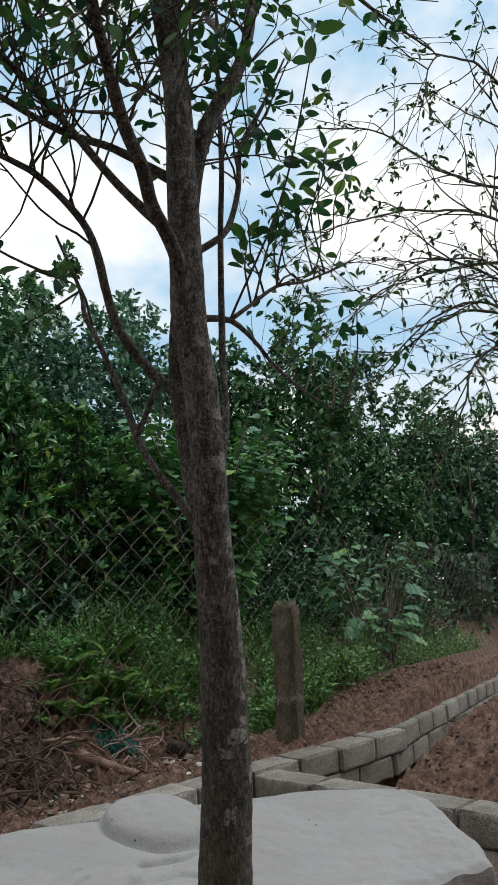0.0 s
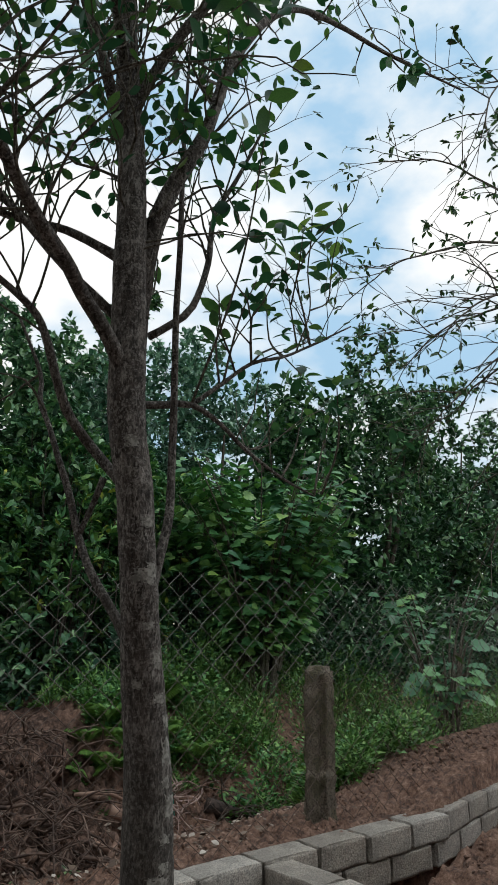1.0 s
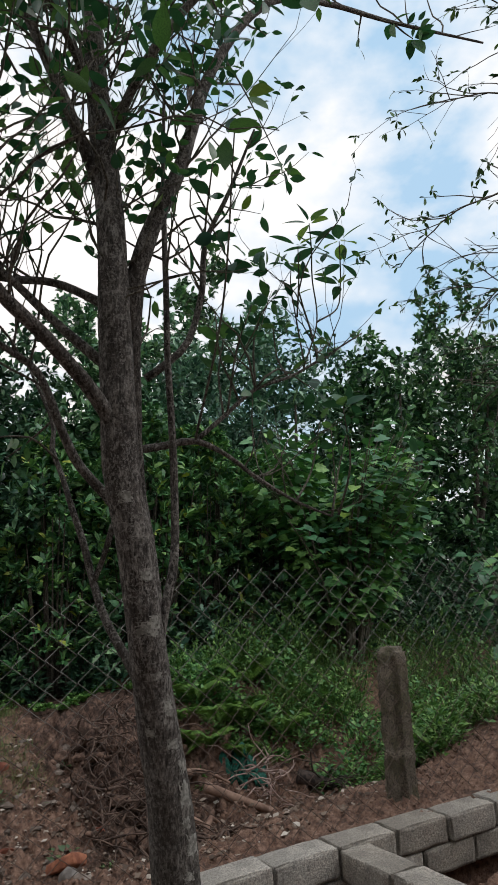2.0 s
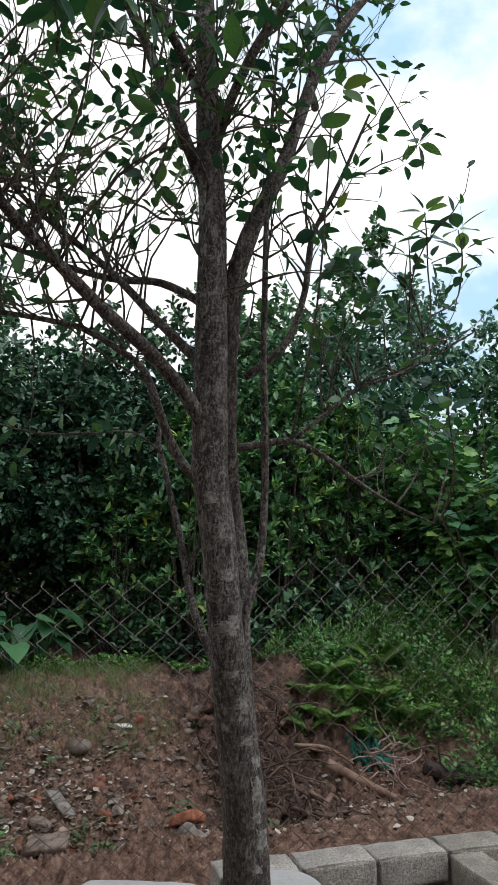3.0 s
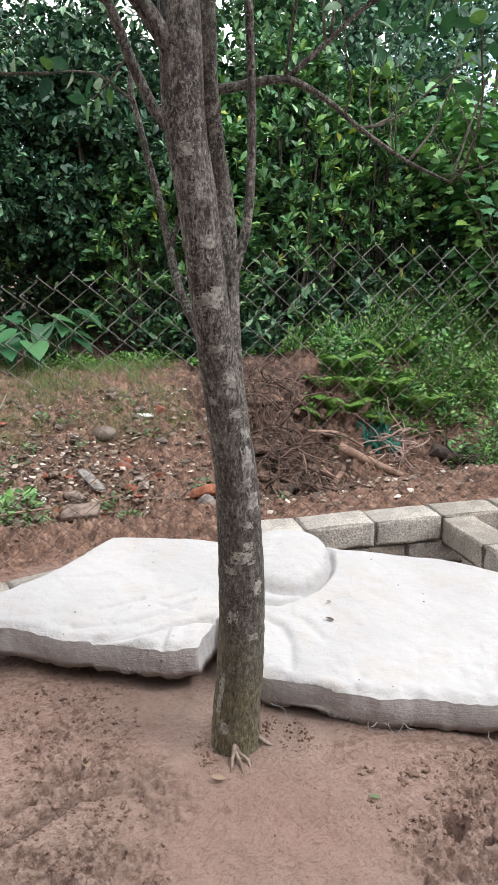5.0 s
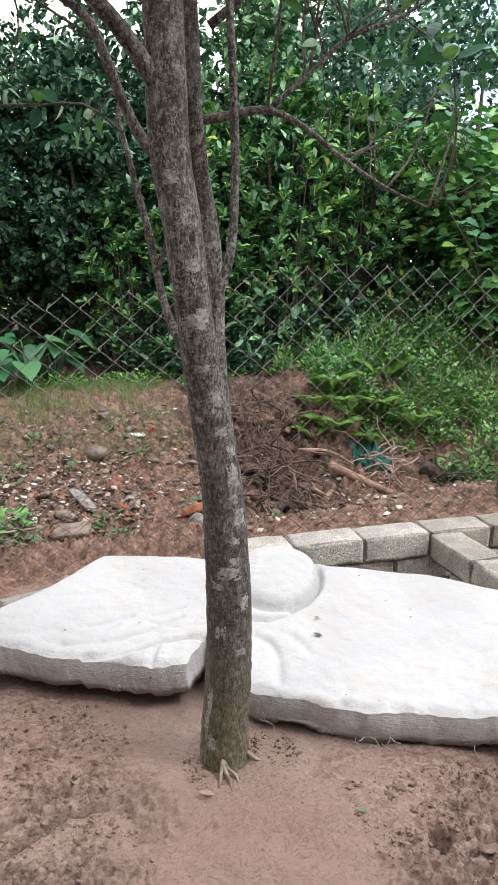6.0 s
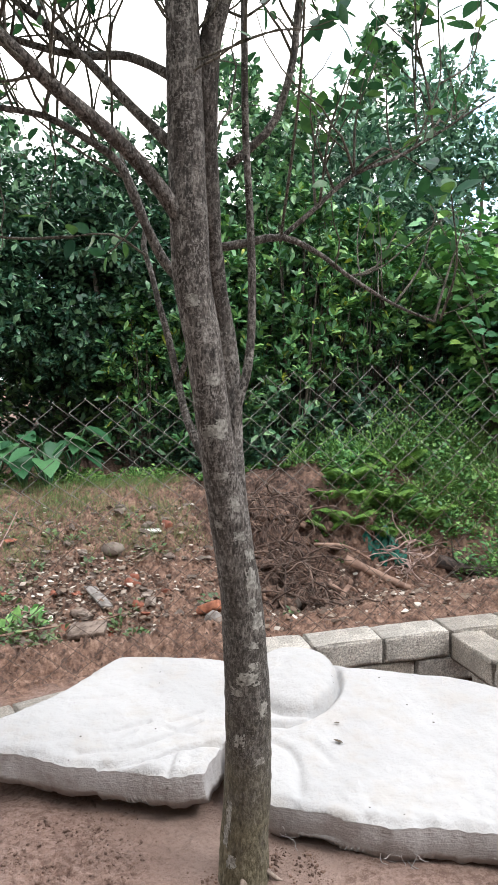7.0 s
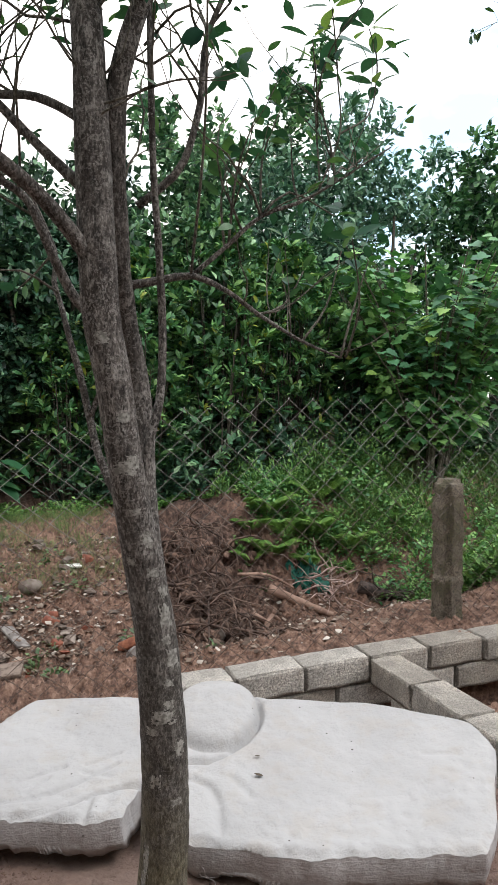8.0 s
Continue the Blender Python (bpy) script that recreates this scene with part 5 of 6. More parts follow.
# ---- weeds, grass and bushes ----
def broad_shape():
    """A three-lobed broad leaf."""
    pts = [(0, 0.02), (0.16, -0.1), (0.38, -0.02), (0.5, 0.2), (0.4, 0.3), (0.52, 0.5), (0.34, 0.54), (0.3, 0.74), (0.16, 0.74), (0, 1.0)]
    pts += [(-x, y) for x, y in pts[-2:0:-1]]
    v = [(0, 0.35, -0.02)] + [(x, y, 0.16 * abs(x) - 0.2 * y * y) for x, y in pts]
    f = [(0, i + 1, (i + 1) % len(pts) + 1) for i in range(len(pts))]
    return np.array(v), np.array(f)


def heart_shape():
    pts = [(0, 0.12), (0.18, -0.08), (0.36, 0.05), (0.4, 0.3), (0.28, 0.62), (0, 1.0)]
    pts += [(-x, y) for x, y in pts[-2:0:-1]]
    v = [(0, 0.35, -0.03)] + [(x, y, 0.22 * abs(x) - 0.25 * y * y) for x, y in pts]
    f = [(0, i + 1, (i + 1) % len(pts) + 1) for i in range(len(pts))]
    return np.array(v), np.array(f)


BROAD, HEART = arrays("leaf", *broad_shape(), True), arrays("leaf", *heart_shape(), True)
BROAD.materials.append(M_BROAD)
HEART.materials.append(M_TARO)


def broad_shrub(x, y, height, spread, stems, per, size, label, low=0.25):
    z0 = ground_z(x, y)
    ob = empty("shrub", x, y, z0, label=label, category="shrub")
    spots = []
    for s in range(stems):
        a = rnd(0, 6.28)
        ln = height * rnd(0.55, 1.0)
        end = Vector((spread * math.cos(a) * rnd(0.2, 1), spread * math.sin(a) * rnd(0.2, 1), ln))
        p, r = spline([(0.1 * math.cos(a), 0.1 * math.sin(a), -0.05), end * 0.5 + Vector((0, 0, 0.15 * ln)), end], [0.014, 0.01, 0.004], 0.08)
        bm = bmesh.new()
        tube(bm, p, r, 6)
        part("stem", bm, M_TWIG, ob)
        for k in range(per):
            t = rnd(low, 1.0)
            q = p[int(t * (len(p) - 1))]
            b = rnd(0, 6.28)
            d = Vector((math.cos(b), math.sin(b), rnd(-0.15, 0.35)))
            spots.append((q + d.normalized() * rnd(0.05, 0.24), d + Vector((0, 0, -0.25)), size * rnd(0.55, 1.2)))
    spots.sort(key=lambda k: k[0].y + 0.4 * k[0].x)
    for foot, d, sz in spots[:280]:
        lf = put_mesh("leaf", BROAD, M_BROAD, ob)
        rot = turns_to(np.array([d]), np.array([(rnd(-0.5, 0.3), rnd(-0.8, 0.1), 1.0)]))[0]
        lf.matrix_basis = Matrix.Translation(foot) @ Matrix(rot.tolist()).to_4x4() @ Matrix.Scale(sz, 4)
    rest = spots[280:]
    if rest:
        v, f = scatter(broad_shape(), np.array([k[0] for k in rest]), turns_to(np.array([k[1] for k in rest])), np.array([k[2] for k in rest]))
        tagged(put_mesh("foliage", arrays("foliage", v, f, True), M_BROAD_MASS, ob), kind="stuff")


random.seed(21), np.random.seed(21)
broad_shrub(3.7, 4.0, 2.35, 1.3, 60, 70, 0.112, "tall green shrub with broad lobed leaves")
broad_shrub(5.5, 3.2, 1.7, 0.8, 13, 10, 0.14, "tall thin weed with broad lobed leaves behind the fence", 0.72)
broad_shrub(4.75, 2.6, 0.85, 0.4, 12, 5, 0.17, "low green weed with broad leaves behind the fence", 0.5)


def taro(x, y, n, size, label):
    z0 = ground_z(x, y)
    ob = empty("taro_plant", x, y, z0, label=label, category="plant")
    for k in range(n):
        a = rnd(0, 6.28)
        d = Vector((math.cos(a), math.sin(a), 0))
        top = d * rnd(0.08, 0.3) + Vector((0, 0, rnd(0.16, 0.46)))
        bm = bmesh.new()
        p, r = spline([(0, 0, -0.03), top * 0.5 + Vector((0, 0, 0.06)), top], [0.009, 0.007, 0.004], 0.06)
        tube(bm, p, r, 6)
        part("stalk", bm, M_TARO, ob)
        lf = put_mesh("leaf", HEART, M_TARO, ob)
        rot = turns_to(np.array([d + Vector((rnd(-0.5, 0.5), rnd(-0.6, 0.2), rnd(-0.6, -0.1)))]), np.array([(rnd(-0.7, 0.7), rnd(-0.8, 0.2), 1.0)]))[0]
        lf.matrix_basis = Matrix.Translation(top) @ Matrix(rot.tolist()).to_4x4() @ Matrix.Scale(size * rnd(0.75, 1.2), 4)


for x, y in ((-0.75, 4.3), (-0.35, 4.5), (-1.2, 4.25), (-0.55, 4.15), (-1.0, 4.55), (-1.6, 4.4)):
    taro(x, y, 11, 0.23, "taro-like plant with large heart-shaped pale green leaves")


def clump_mass(name, centres, shape, size, per, radius, height, material, label, stand=0.5):
    pos, dirs, sizes = [], [], []
    for x, y, k in centres:
        for j in range(per):
            a, r = rnd(0, 6.28), radius * k * random.random() ** 0.6
            px, py = x + r * math.cos(a), y + r * math.sin(a)
            h = height * k * random.random() * (1 - 0.5 * (r / (radius * k)) ** 2)
            pos.append((px, py, ground_z(px, py) + 0.01 + h))
            dirs.append((math.cos(a) * 0.7 + rnd(-0.6, 0.6), math.sin(a) * 0.7 + rnd(-0.6, 0.6), stand * rnd(0.2, 1.4)))
            sizes.append(size * rnd(0.55, 1.2))
    v, f = scatter(shape, np.array(pos), turns_to(np.array(dirs)), np.array(sizes))
    tagged(put_mesh(name, arrays(name, v, f, True), material), label, "plants", kind="stuff")


def bank_places(n, x0, x1, y0, y1, k0=0.6, k1=1.3):
    """Places with a size each; what grows on the bank is lower towards the dug hollow."""
    out = []
    for _ in range(n):
        x, y, k = rnd(x0, x1), rnd(y0, y1), rnd(k0, k1)
        out.append((x, y, k * (0.42 + 0.58 * smooth(1.6, 3.1, x)) if 0.6 < x < 3.1 and y < 4.5 else k))
    return out


# weeds on the bank, thin ones on the rubble slope, undergrowth below the hedge
FENCE_SIDE = [(x, 2.0 + 0.23 * max(0, x - 2.69) + rnd(0, 1.1), rnd(0.5, 1.1)) for x in np.linspace(2.6, 9.0, 120)]
clump_mass("weeds", bank_places(34, 1.6, 3.2, 3.5, 4.4) + bank_places(12, 1.6, 2.9, 3.15, 3.5, 0.25, 0.5) + bank_places(14, 0.6, 1.5, 3.95, 4.3, 0.25, 0.5) + bank_places(5, 1.35, 1.7, 3.1, 3.5, 0.2, 0.35) + bank_places(26, 3.0, 6.8, 2.9, 4.6) + FENCE_SIDE[::2] + bank_places(56, 1.7, 3.4, 3.3, 4.4, 0.5, 0.9) + bank_places(26, 1.9, 3.4, 3.25, 3.6, 0.4, 0.8), small_leaf(1, 0.5), 0.037, 185, 0.22, 0.26, M_WEED, "small-leaved green weeds covering the bank behind the fence")
clump_mass("weeds", bank_places(26, 1.7, 3.3, 3.5, 4.4) + bank_places(8, 2.2, 3.1, 2.8, 3.4, 0.5, 0.8) + bank_places(30, 3.0, 6.8, 2.9, 4.6) + FENCE_SIDE[1::4], small_leaf(1, 0.62), 0.05, 130, 0.24, 0.42, M_BROAD_MASS, "broad-leaved weeds on the bank behind the fence")
clump_mass("weeds", bank_places(22, 1.5, 3.2, 3.7, 4.4, 0.8, 1.3) + bank_places(24, 3.0, 6.8, 3.2, 4.6, 0.8, 1.4) + FENCE_SIDE[3::4], small_leaf(1, 0.3), 0.054, 150, 0.2, 0.55, M_WEED, "tall narrow-leaved weeds on the bank behind the fence", stand=1.3)
clump_mass("weeds", [(rnd(2.65, 3.6), rnd(2.05, 2.45), rnd(0.7, 1.1)) for _ in range(16)], small_leaf(1, 0.4), 0.07, 130, 0.2, 0.3, M_WEED, "leafy green weeds beside the fence post")
# undergrowth takes the darkened leaf colour, for the shade below the hedge
clump_mass("undergrowth", bank_places(120, 0.7, 9.0, 4.1, 5.0) + bank_places(8, 0.05, 0.7, 4.6, 5.0, 0.5, 0.9) + bank_places(90, 7.0, 18.0, 4.3, 5.6, 1.1, 1.9), small_leaf(1, 0.42), 0.085, 110, 0.35, 1.0, M_HEDGE3, "leafy undergrowth below the hedge, coloured dark for the shade there")
# added dark bushes: they turn the shaded gap under the left trees dark
clump_mass("undergrowth", bank_places(80, -4.5, 2.0, 5.5, 6.6, 1.0, 1.5), blunt_leaf(1, 0.42), 0.12, 130, 0.45, 1.1, M_FAR, "dark leafy fill added to darken the gap deep behind the hedge")
clump_mass("weeds", bank_places(30, -1.7, 0.6, 4.25, 4.6, 0.3, 0.7), small_leaf(1, 0.5), 0.04, 90, 0.2, 0.2, M_WEED, "low green weeds along the top of the slope")
clump_mass("seedlings", bank_places(26, -0.9, 0.8, 1.9, 3.4, 0.3, 0.8) + [(-0.75 + 0.05 * k, 2.12 + 0.04 * (k % 3), 1.3) for k in range(5)], small_leaf(1, 0.6), 0.042, 20, 0.12, 0.1, M_SEED, "small seedlings on the rubble slope")
clump_mass("seedlings", [(-0.78, 2.2, 0.7), (-0.66, 2.28, 0.55), (-0.9, 2.3, 0.6)], small_leaf(1, 0.62), 0.075, 26, 0.16, 0.2, M_BROAD_MASS, "bright green broad-leaved seedlings on the rubble slope")
blade = (np.array([(-0.012, 0, 0), (0.012, 0, 0), (0.009, 0.55, 0.0), (-0.009, 0.55, 0.0), (0, 1.0, -0.22)]), np.array([(0, 1, 2), (0, 2, 3), (3, 2, 4)]))
clump_mass("grass", bank_places(50, 2.2, 5.5, 3.3, 4.4), blade, 0.3, 60, 0.14, 0.04, M_GRASS, "long thin grass on the bank", stand=1.6)
clump_mass("short_grass", bank_places(260, -1.8, 0.5, 2.9, 4.3, 0.5, 1.0), blade, 0.08, 55, 0.14, 0.01, M_GRASS, "short sparse grass on the rubble slope", stand=1.4)


def fern(x, y, n, length):
    z0 = ground_z(x, y)
    ob = empty("fern", x, y, z0, label="bright green fern with arching fronds", category="fern", group="ferns")
    for k in range(n):
        a = rnd(0, 6.28)
        ln = length * rnd(0.7, 1.15)
        pos, dirs, sizes, mids = [], [], [], []
        for i in range(26):
            t = i / 25
            q = Vector((math.cos(a) * ln * t * 0.7, math.sin(a) * ln * t * 0.7, ln * (1.25 * t - 0.85 * t * t) + 0.02))
            mids.append(q)
            if i > 3:
                for s in (-1, 1):
                    pos.append(q)
                    dirs.append((-math.sin(a) * s + 0.35 * math.cos(a), math.cos(a) * s + 0.35 * math.sin(a), -0.1))
                    sizes.append(ln * 0.3 * math.sin(math.pi * (0.12 + 0.86 * t)))
        v, f = scatter(small_leaf(1, 0.2), np.array(pos), turns_to(np.array(dirs), np.tile((0, 0, 1.0), (len(pos), 1))), np.array(sizes))
        put_mesh("frond", arrays("frond", v, f), M_FERN, ob)


for x, y, ln in ((1.72, 3.3, 0.36), (1.9, 3.42, 0.4), (2.15, 3.42, 0.36), (1.52, 3.28, 0.24), (1.62, 3.5, 0.3), (1.8, 3.6, 0.4), (2.4, 3.3, 0.34), (2.0, 3.2, 0.28), (3.1, 2.6, 0.4), (3.7, 2.75, 0.42), (2.3, 3.7, 0.4)):
    fern(x, y, 10, ln)


# ---- rubble, sticks and litter ----
def lying(name, bm, x, y, lift, turn, material, label, category, group="", soft=True):
    ob = part(name, bm, material, None, soft=soft)
    ob.matrix_world = Matrix.Translation((x, y, ground_at(x, y) + lift)) @ pose(0, 0, 0, *turn)
    return tagged(ob, label, category, group)


def chunk(sx, sy, sz, seed):
    """A broken-edged slab or brick piece."""
    bm = bmesh.new()
    bmesh.ops.create_cube(bm, size=1)
    bmesh.ops.scale(bm, vec=(sx, sy, sz), verts=bm.verts)
    bmesh.ops.bevel(bm, geom=list(bm.edges), offset=min(sx, sy, sz) * 0.14, segments=1, affect="EDGES")
    bmesh.ops.subdivide_edges(bm, edges=list(bm.edges), cuts=1)
    for v in bm.verts:
        q = v.co * 25 + Vector((seed * 3.7, 0, seed))
        v.co += Vector((noise.noise(q), noise.noise(q + Vector((3, 1, 0))), noise.noise(q + Vector((0, 5, 2))))) * min(sx, sy, sz) * 0.2
    return bm


random.seed(31)
lying("tile_shard", chunk(0.12, 0.05, 0.015, 1), 0.173, 3.19, 0.02, (8, 4, 8), M_WHITE, "white glazed tile shard on the rubble", "tile shard")
lying("brick_piece", chunk(0.06, 0.07, 0.05, 2), 0.27, 3.2, 0.02, (10, 20, 30), M_RED, "orange-red broken brick on the rubble", "brick", "brick pieces")
lying("brick_piece", chunk(0.05, 0.06, 0.045, 3), -0.03, 2.4, 0.02, (20, 15, 50), M_RED, "orange-red broken brick on the rubble", "brick", "brick pieces")
lying("brick_piece", chunk(0.08, 0.075, 0.05, 4), -0.04, 2.63, 0.02, (0, 25, 10), M_RED, "dark red brick lump half in the soil", "brick", "brick pieces")
lying("brick_piece", chunk(0.06, 0.05, 0.04, 5), -0.02, 2.74, 0.02, (0, 10, 60), M_RED, "dark red brick lump half in the soil", "brick", "brick pieces")
lying("hollow_brick", chunk(0.11, 0.19, 0.05, 6), 0.39, 2.24, 0.045, (-26, 20, 28), M_ORANGE, "orange ribbed hollow brick lying tilted on the soil", "brick", "brick pieces")
lying("stone", lump((0.13, 0.11, 0.09), 1), 0.4, 2.05, 0.02, (0, 0, 30), M_STONE, "grey rounded stone beside the hollow brick", "stone", "stones")
lying("stone", lump((0.15, 0.12, 0.1), 2), -0.13, 3.01, 0.03, (0, 0, 10), M_STONE, "brown-grey stone on the rubble slope", "stone", "stones")
lying("slate_piece", chunk(0.085, 0.24, 0.014, 7), -0.255, 2.5, 0.025, (16, 14, 27), M_SLATE, "thin grey slab splinter leaning on the rubble", "stone", "stones")
lying("stone", chunk(0.2, 0.14, 0.03, 8), -0.335, 2.09, 0.006, (8, -6, -12), M_RUBBLE, "flat broken brown-grey stone half in the soil", "stone", "stones")
lying("stone", chunk(0.09, 0.1, 0.03, 9), -0.36, 2.37, 0.02, (14, 5, 40), M_RUBBLE, "flat broken brown-grey stone half in the soil", "stone", "stones")
lying("stone", lump((0.1, 0.09, 0.1), 12), 0.36, 2.1, 0.03, (0, 0, 15), M_SLATE, "pale grey rounded stone below the hollow brick", "stone", "stones")
lying("stone", lump((0.12, 0.1, 0.1), 3), 1.0, 2.55, 0.03, (0, 0, 50), M_STONE, "pale stone by the dry sticks", "stone", "stones")
lying("stone", lump((0.13, 0.09, 0.14), 4), 2.05, 2.75, 0.04, (0, 0, 20), M_STONE, "grey broken stone behind the log", "stone", "stones")
for k in range(150):
    x, y = rnd(-1.0, 0.75), rnd(1.95, 3.5)
    lying("stone", lump((rnd(0.03, 0.1), rnd(0.03, 0.09), rnd(0.02, 0.05)), 10 + k, 0.8, 1), x, y, 0.006, (0, 0, rnd(0, 360)), M_STONE if k % 9 else M_RED, "small broken rubble stone" if k % 9 else "small red brick crumb", "stone", "small rubble", soft=False)


def stick(name, pts, r, material, label, group=""):
    bm = bmesh.new()
    p, rad = spline(pts, [r, *[r * 0.9] * (len(pts) - 2), r * 0.6], 0.05)
    tube(bm, p, rad, 9 if r > 0.012 else 6, 0.12, 30)
    return tagged(part(name, bm, material), label, "stick" if r < 0.02 else "log", group)


def on(x, y, up):
    return (x, y, ground_at(x, y) + up)


stick("log", [on(1.55, 2.98, 0.07), on(1.77, 2.89, 0.075), on(1.98, 2.79, 0.05)], 0.036, M_LOG, "cut pale brown log lying in the hollow")
stick("stick", [on(1.35, 2.8, 0.05), on(1.55, 2.76, 0.05), on(1.73, 2.75, 0.05)], 0.019, M_LOG, "dry brown stick beside the log", "sticks")
stick("stick", [on(1.35, 3.1, 0.1), on(1.55, 3.0, 0.14), on(1.75, 2.98, 0.12)], 0.014, M_LOG, "dry brown stick beside the log", "sticks")
stick("stick", [on(1.38, 2.66, 0.03), on(1.47, 2.74, 0.05), on(1.56, 2.8, 0.04)], 0.02, M_LOG, "short split piece of wood", "sticks")


def brush(x, y, n, spread, height, material, label):
    """A heap of dry twigs."""
    bm = bmesh.new()
    for k in range(n):
        a = rnd(0, 6.28)
        px, py = x + rnd(-1, 1) * spread * 0.6, y + rnd(-1, 1) * spread * 0.6
        q = Vector(on(px, py, rnd(0.0, height * 0.5)))
        d = Vector((math.cos(a), math.sin(a), rnd(-0.1, 0.9))).normalized()
        pts = [q.copy()]
        for i in range(5):
            d = (d + Vector((rnd(-0.5, 0.5), rnd(-0.5, 0.5), rnd(-0.5, 0.3)))).normalized()
            q = q + d * rnd(0.03, 0.1)
            q.z = max(q.z, ground_z(q.x, q.y) + 0.004)
            pts.append(q.copy())
        r = rnd(0.0025, 0.009)
        tube(bm, pts, [r * (1 - 0.12 * i) for i in range(len(pts))], 5)
    tagged(part("brushwood", bm, material), label, "brushwood", kind="stuff")




def root_tangle(n, label):
    """Bare forked roots that hang off the cut face of the bank and stand away from it."""
    bm = bmesh.new()

    def grow(q, d, r, steps, depth):
        pts, rad = [q.copy()], [r]
        for i in range(steps):
            d = (d + Vector((rnd(-0.55, 0.55), rnd(-0.5, 0.3), rnd(-0.5, 0.35)))).normalized()
            q = q + d * rnd(0.03, 0.075)
            q.z = max(q.z, ground_at(q.x, q.y) + 0.006)
            pts.append(q.copy())
            rad.append(r * (1 - 0.75 * (i + 1) / steps) + 0.0012)
            if depth and i > 0 and random.random() < 0.4:
                grow(q.copy(), (d + Vector((rnd(-1, 1), rnd(-0.6, 0.4), rnd(-0.4, 0.8)))).normalized(), r * 0.6, max(2, steps - 2), depth - 1)
        tube(bm, *spline(pts, rad, 0.03), 5)

    for k in range(n):
        x, y = rnd(0.62, 1.3), rnd(2.55, 3.55)
        grow(Vector((x, y, ground_at(x, y) + rnd(0.0, 0.07))), Vector((rnd(-0.5, 0.5), -0.7, rnd(-0.3, 0.6))).normalized(), rnd(0.005, 0.02), random.randint(4, 8), 2)
    tagged(part("bank_roots", bm, M_STICK), label, "roots", kind="stuff")


root_tangle(46, "tangle of bare reddish-brown roots hanging down the cut bank")
brush(0.85, 2.5, 26, 0.45, 0.2, M_STICK, "tangle of dry reddish-brown roots and twigs")
for k in range(34):
    x, y = rnd(0.62, 1.7), rnd(2.35, 3.5)
    lying("clod", lump((rnd(0.05, 0.14), rnd(0.05, 0.12), rnd(0.04, 0.09)), 90 + k, 1.0, 2), x, y, 0.012, (0, 0, rnd(0, 360)), M_WETCLOD, "dark moist clod fallen from the cut bank", "clod", "bank clods")
dead = bmesh.new()
for pts, r in (([(0.83, 2.2, -0.14), (0.86, 2.3, 0.0), (0.9, 2.42, 0.12)], 0.011), ([(0.9, 2.42, 0.12), (0.82, 2.48, 0.2), (0.74, 2.5, 0.25)], 0.007), ([(0.9, 2.42, 0.12), (0.98, 2.5, 0.22), (1.0, 2.56, 0.36), (1.05, 2.6, 0.45)], 0.007),
               ([(0.87, 2.34, 0.05), (1.0, 2.36, 0.06), (1.1, 2.4, 0.11)], 0.006), ([(0.98, 2.5, 0.22), (0.9, 2.55, 0.33), (0.92, 2.6, 0.42)], 0.005), ([(0.82, 2.48, 0.2), (0.8, 2.5, 0.3), (0.83, 2.52, 0.38)], 0.0045)):
    tube(dead, *spline([Vector(p) for p in pts], [0.7 * r * (1 - 0.5 * i / len(pts)) for i in range(len(pts))], 0.03), 6, 0.12, 30)
tagged(part("dead_branch", dead, M_STICK), "brown dead forked branch standing in the hollow", "branch")
stick("stick", [on(-0.95, 2.07, 0.03), on(-0.6, 2.2, 0.035), on(-0.3, 2.27, 0.04), on(-0.07, 2.36, 0.03)], 0.007, M_LOG, "long thin dry stick lying across the rubble", "sticks")
stick("stick", [on(-0.95, 2.85, 0.02), on(-0.86, 3.05, 0.05), on(-0.75, 3.3, 0.1)], 0.006, M_PALE, "thin pale twig lying on the slope", "sticks")
brush(2.02, 2.98, 46, 0.22, 0.3, M_PALE, "heap of pale dry twigs by the log")
stick("stump_piece", [on(2.32, 2.98, 0.05), on(2.44, 2.92, 0.07), on(2.56, 2.84, 0.05)], 0.055, M_CHAR, "dark charred piece of wood in the hollow")
brush(2.5, 2.8, 24, 0.18, 0.2, M_HEDGE_BARK, "dark burnt-looking roots in the hollow")

net = bmesh.new()
bmesh.ops.create_grid(net, x_segments=22, y_segments=18, size=0.5)
for v in net.verts:
    q = Vector((v.co.x * 7, v.co.y * 7, 3))
    x = 1.95 + v.co.x * 0.26 + 0.07 * noise.noise(q) + 0.03 * noise.noise(q * 3)
    y = 3.12 + v.co.y * 0.16 + 0.06 * noise.noise(q + Vector((5, 0, 0)))
    v.co = Vector((x, y, ground_at(x, y) + 0.045 + 0.07 * noise.noise(q + Vector((0, 5, 0))) + 0.03 * noise.noise(q * 2.7)))
net_ob = part("net_scrap", net, M_NET)
mod = net_ob.modifiers.new("thick", "SOLIDIFY")
mod.thickness = 0.003
tagged(net_ob, "crumpled dark green shade net scrap among dry twigs", "net")


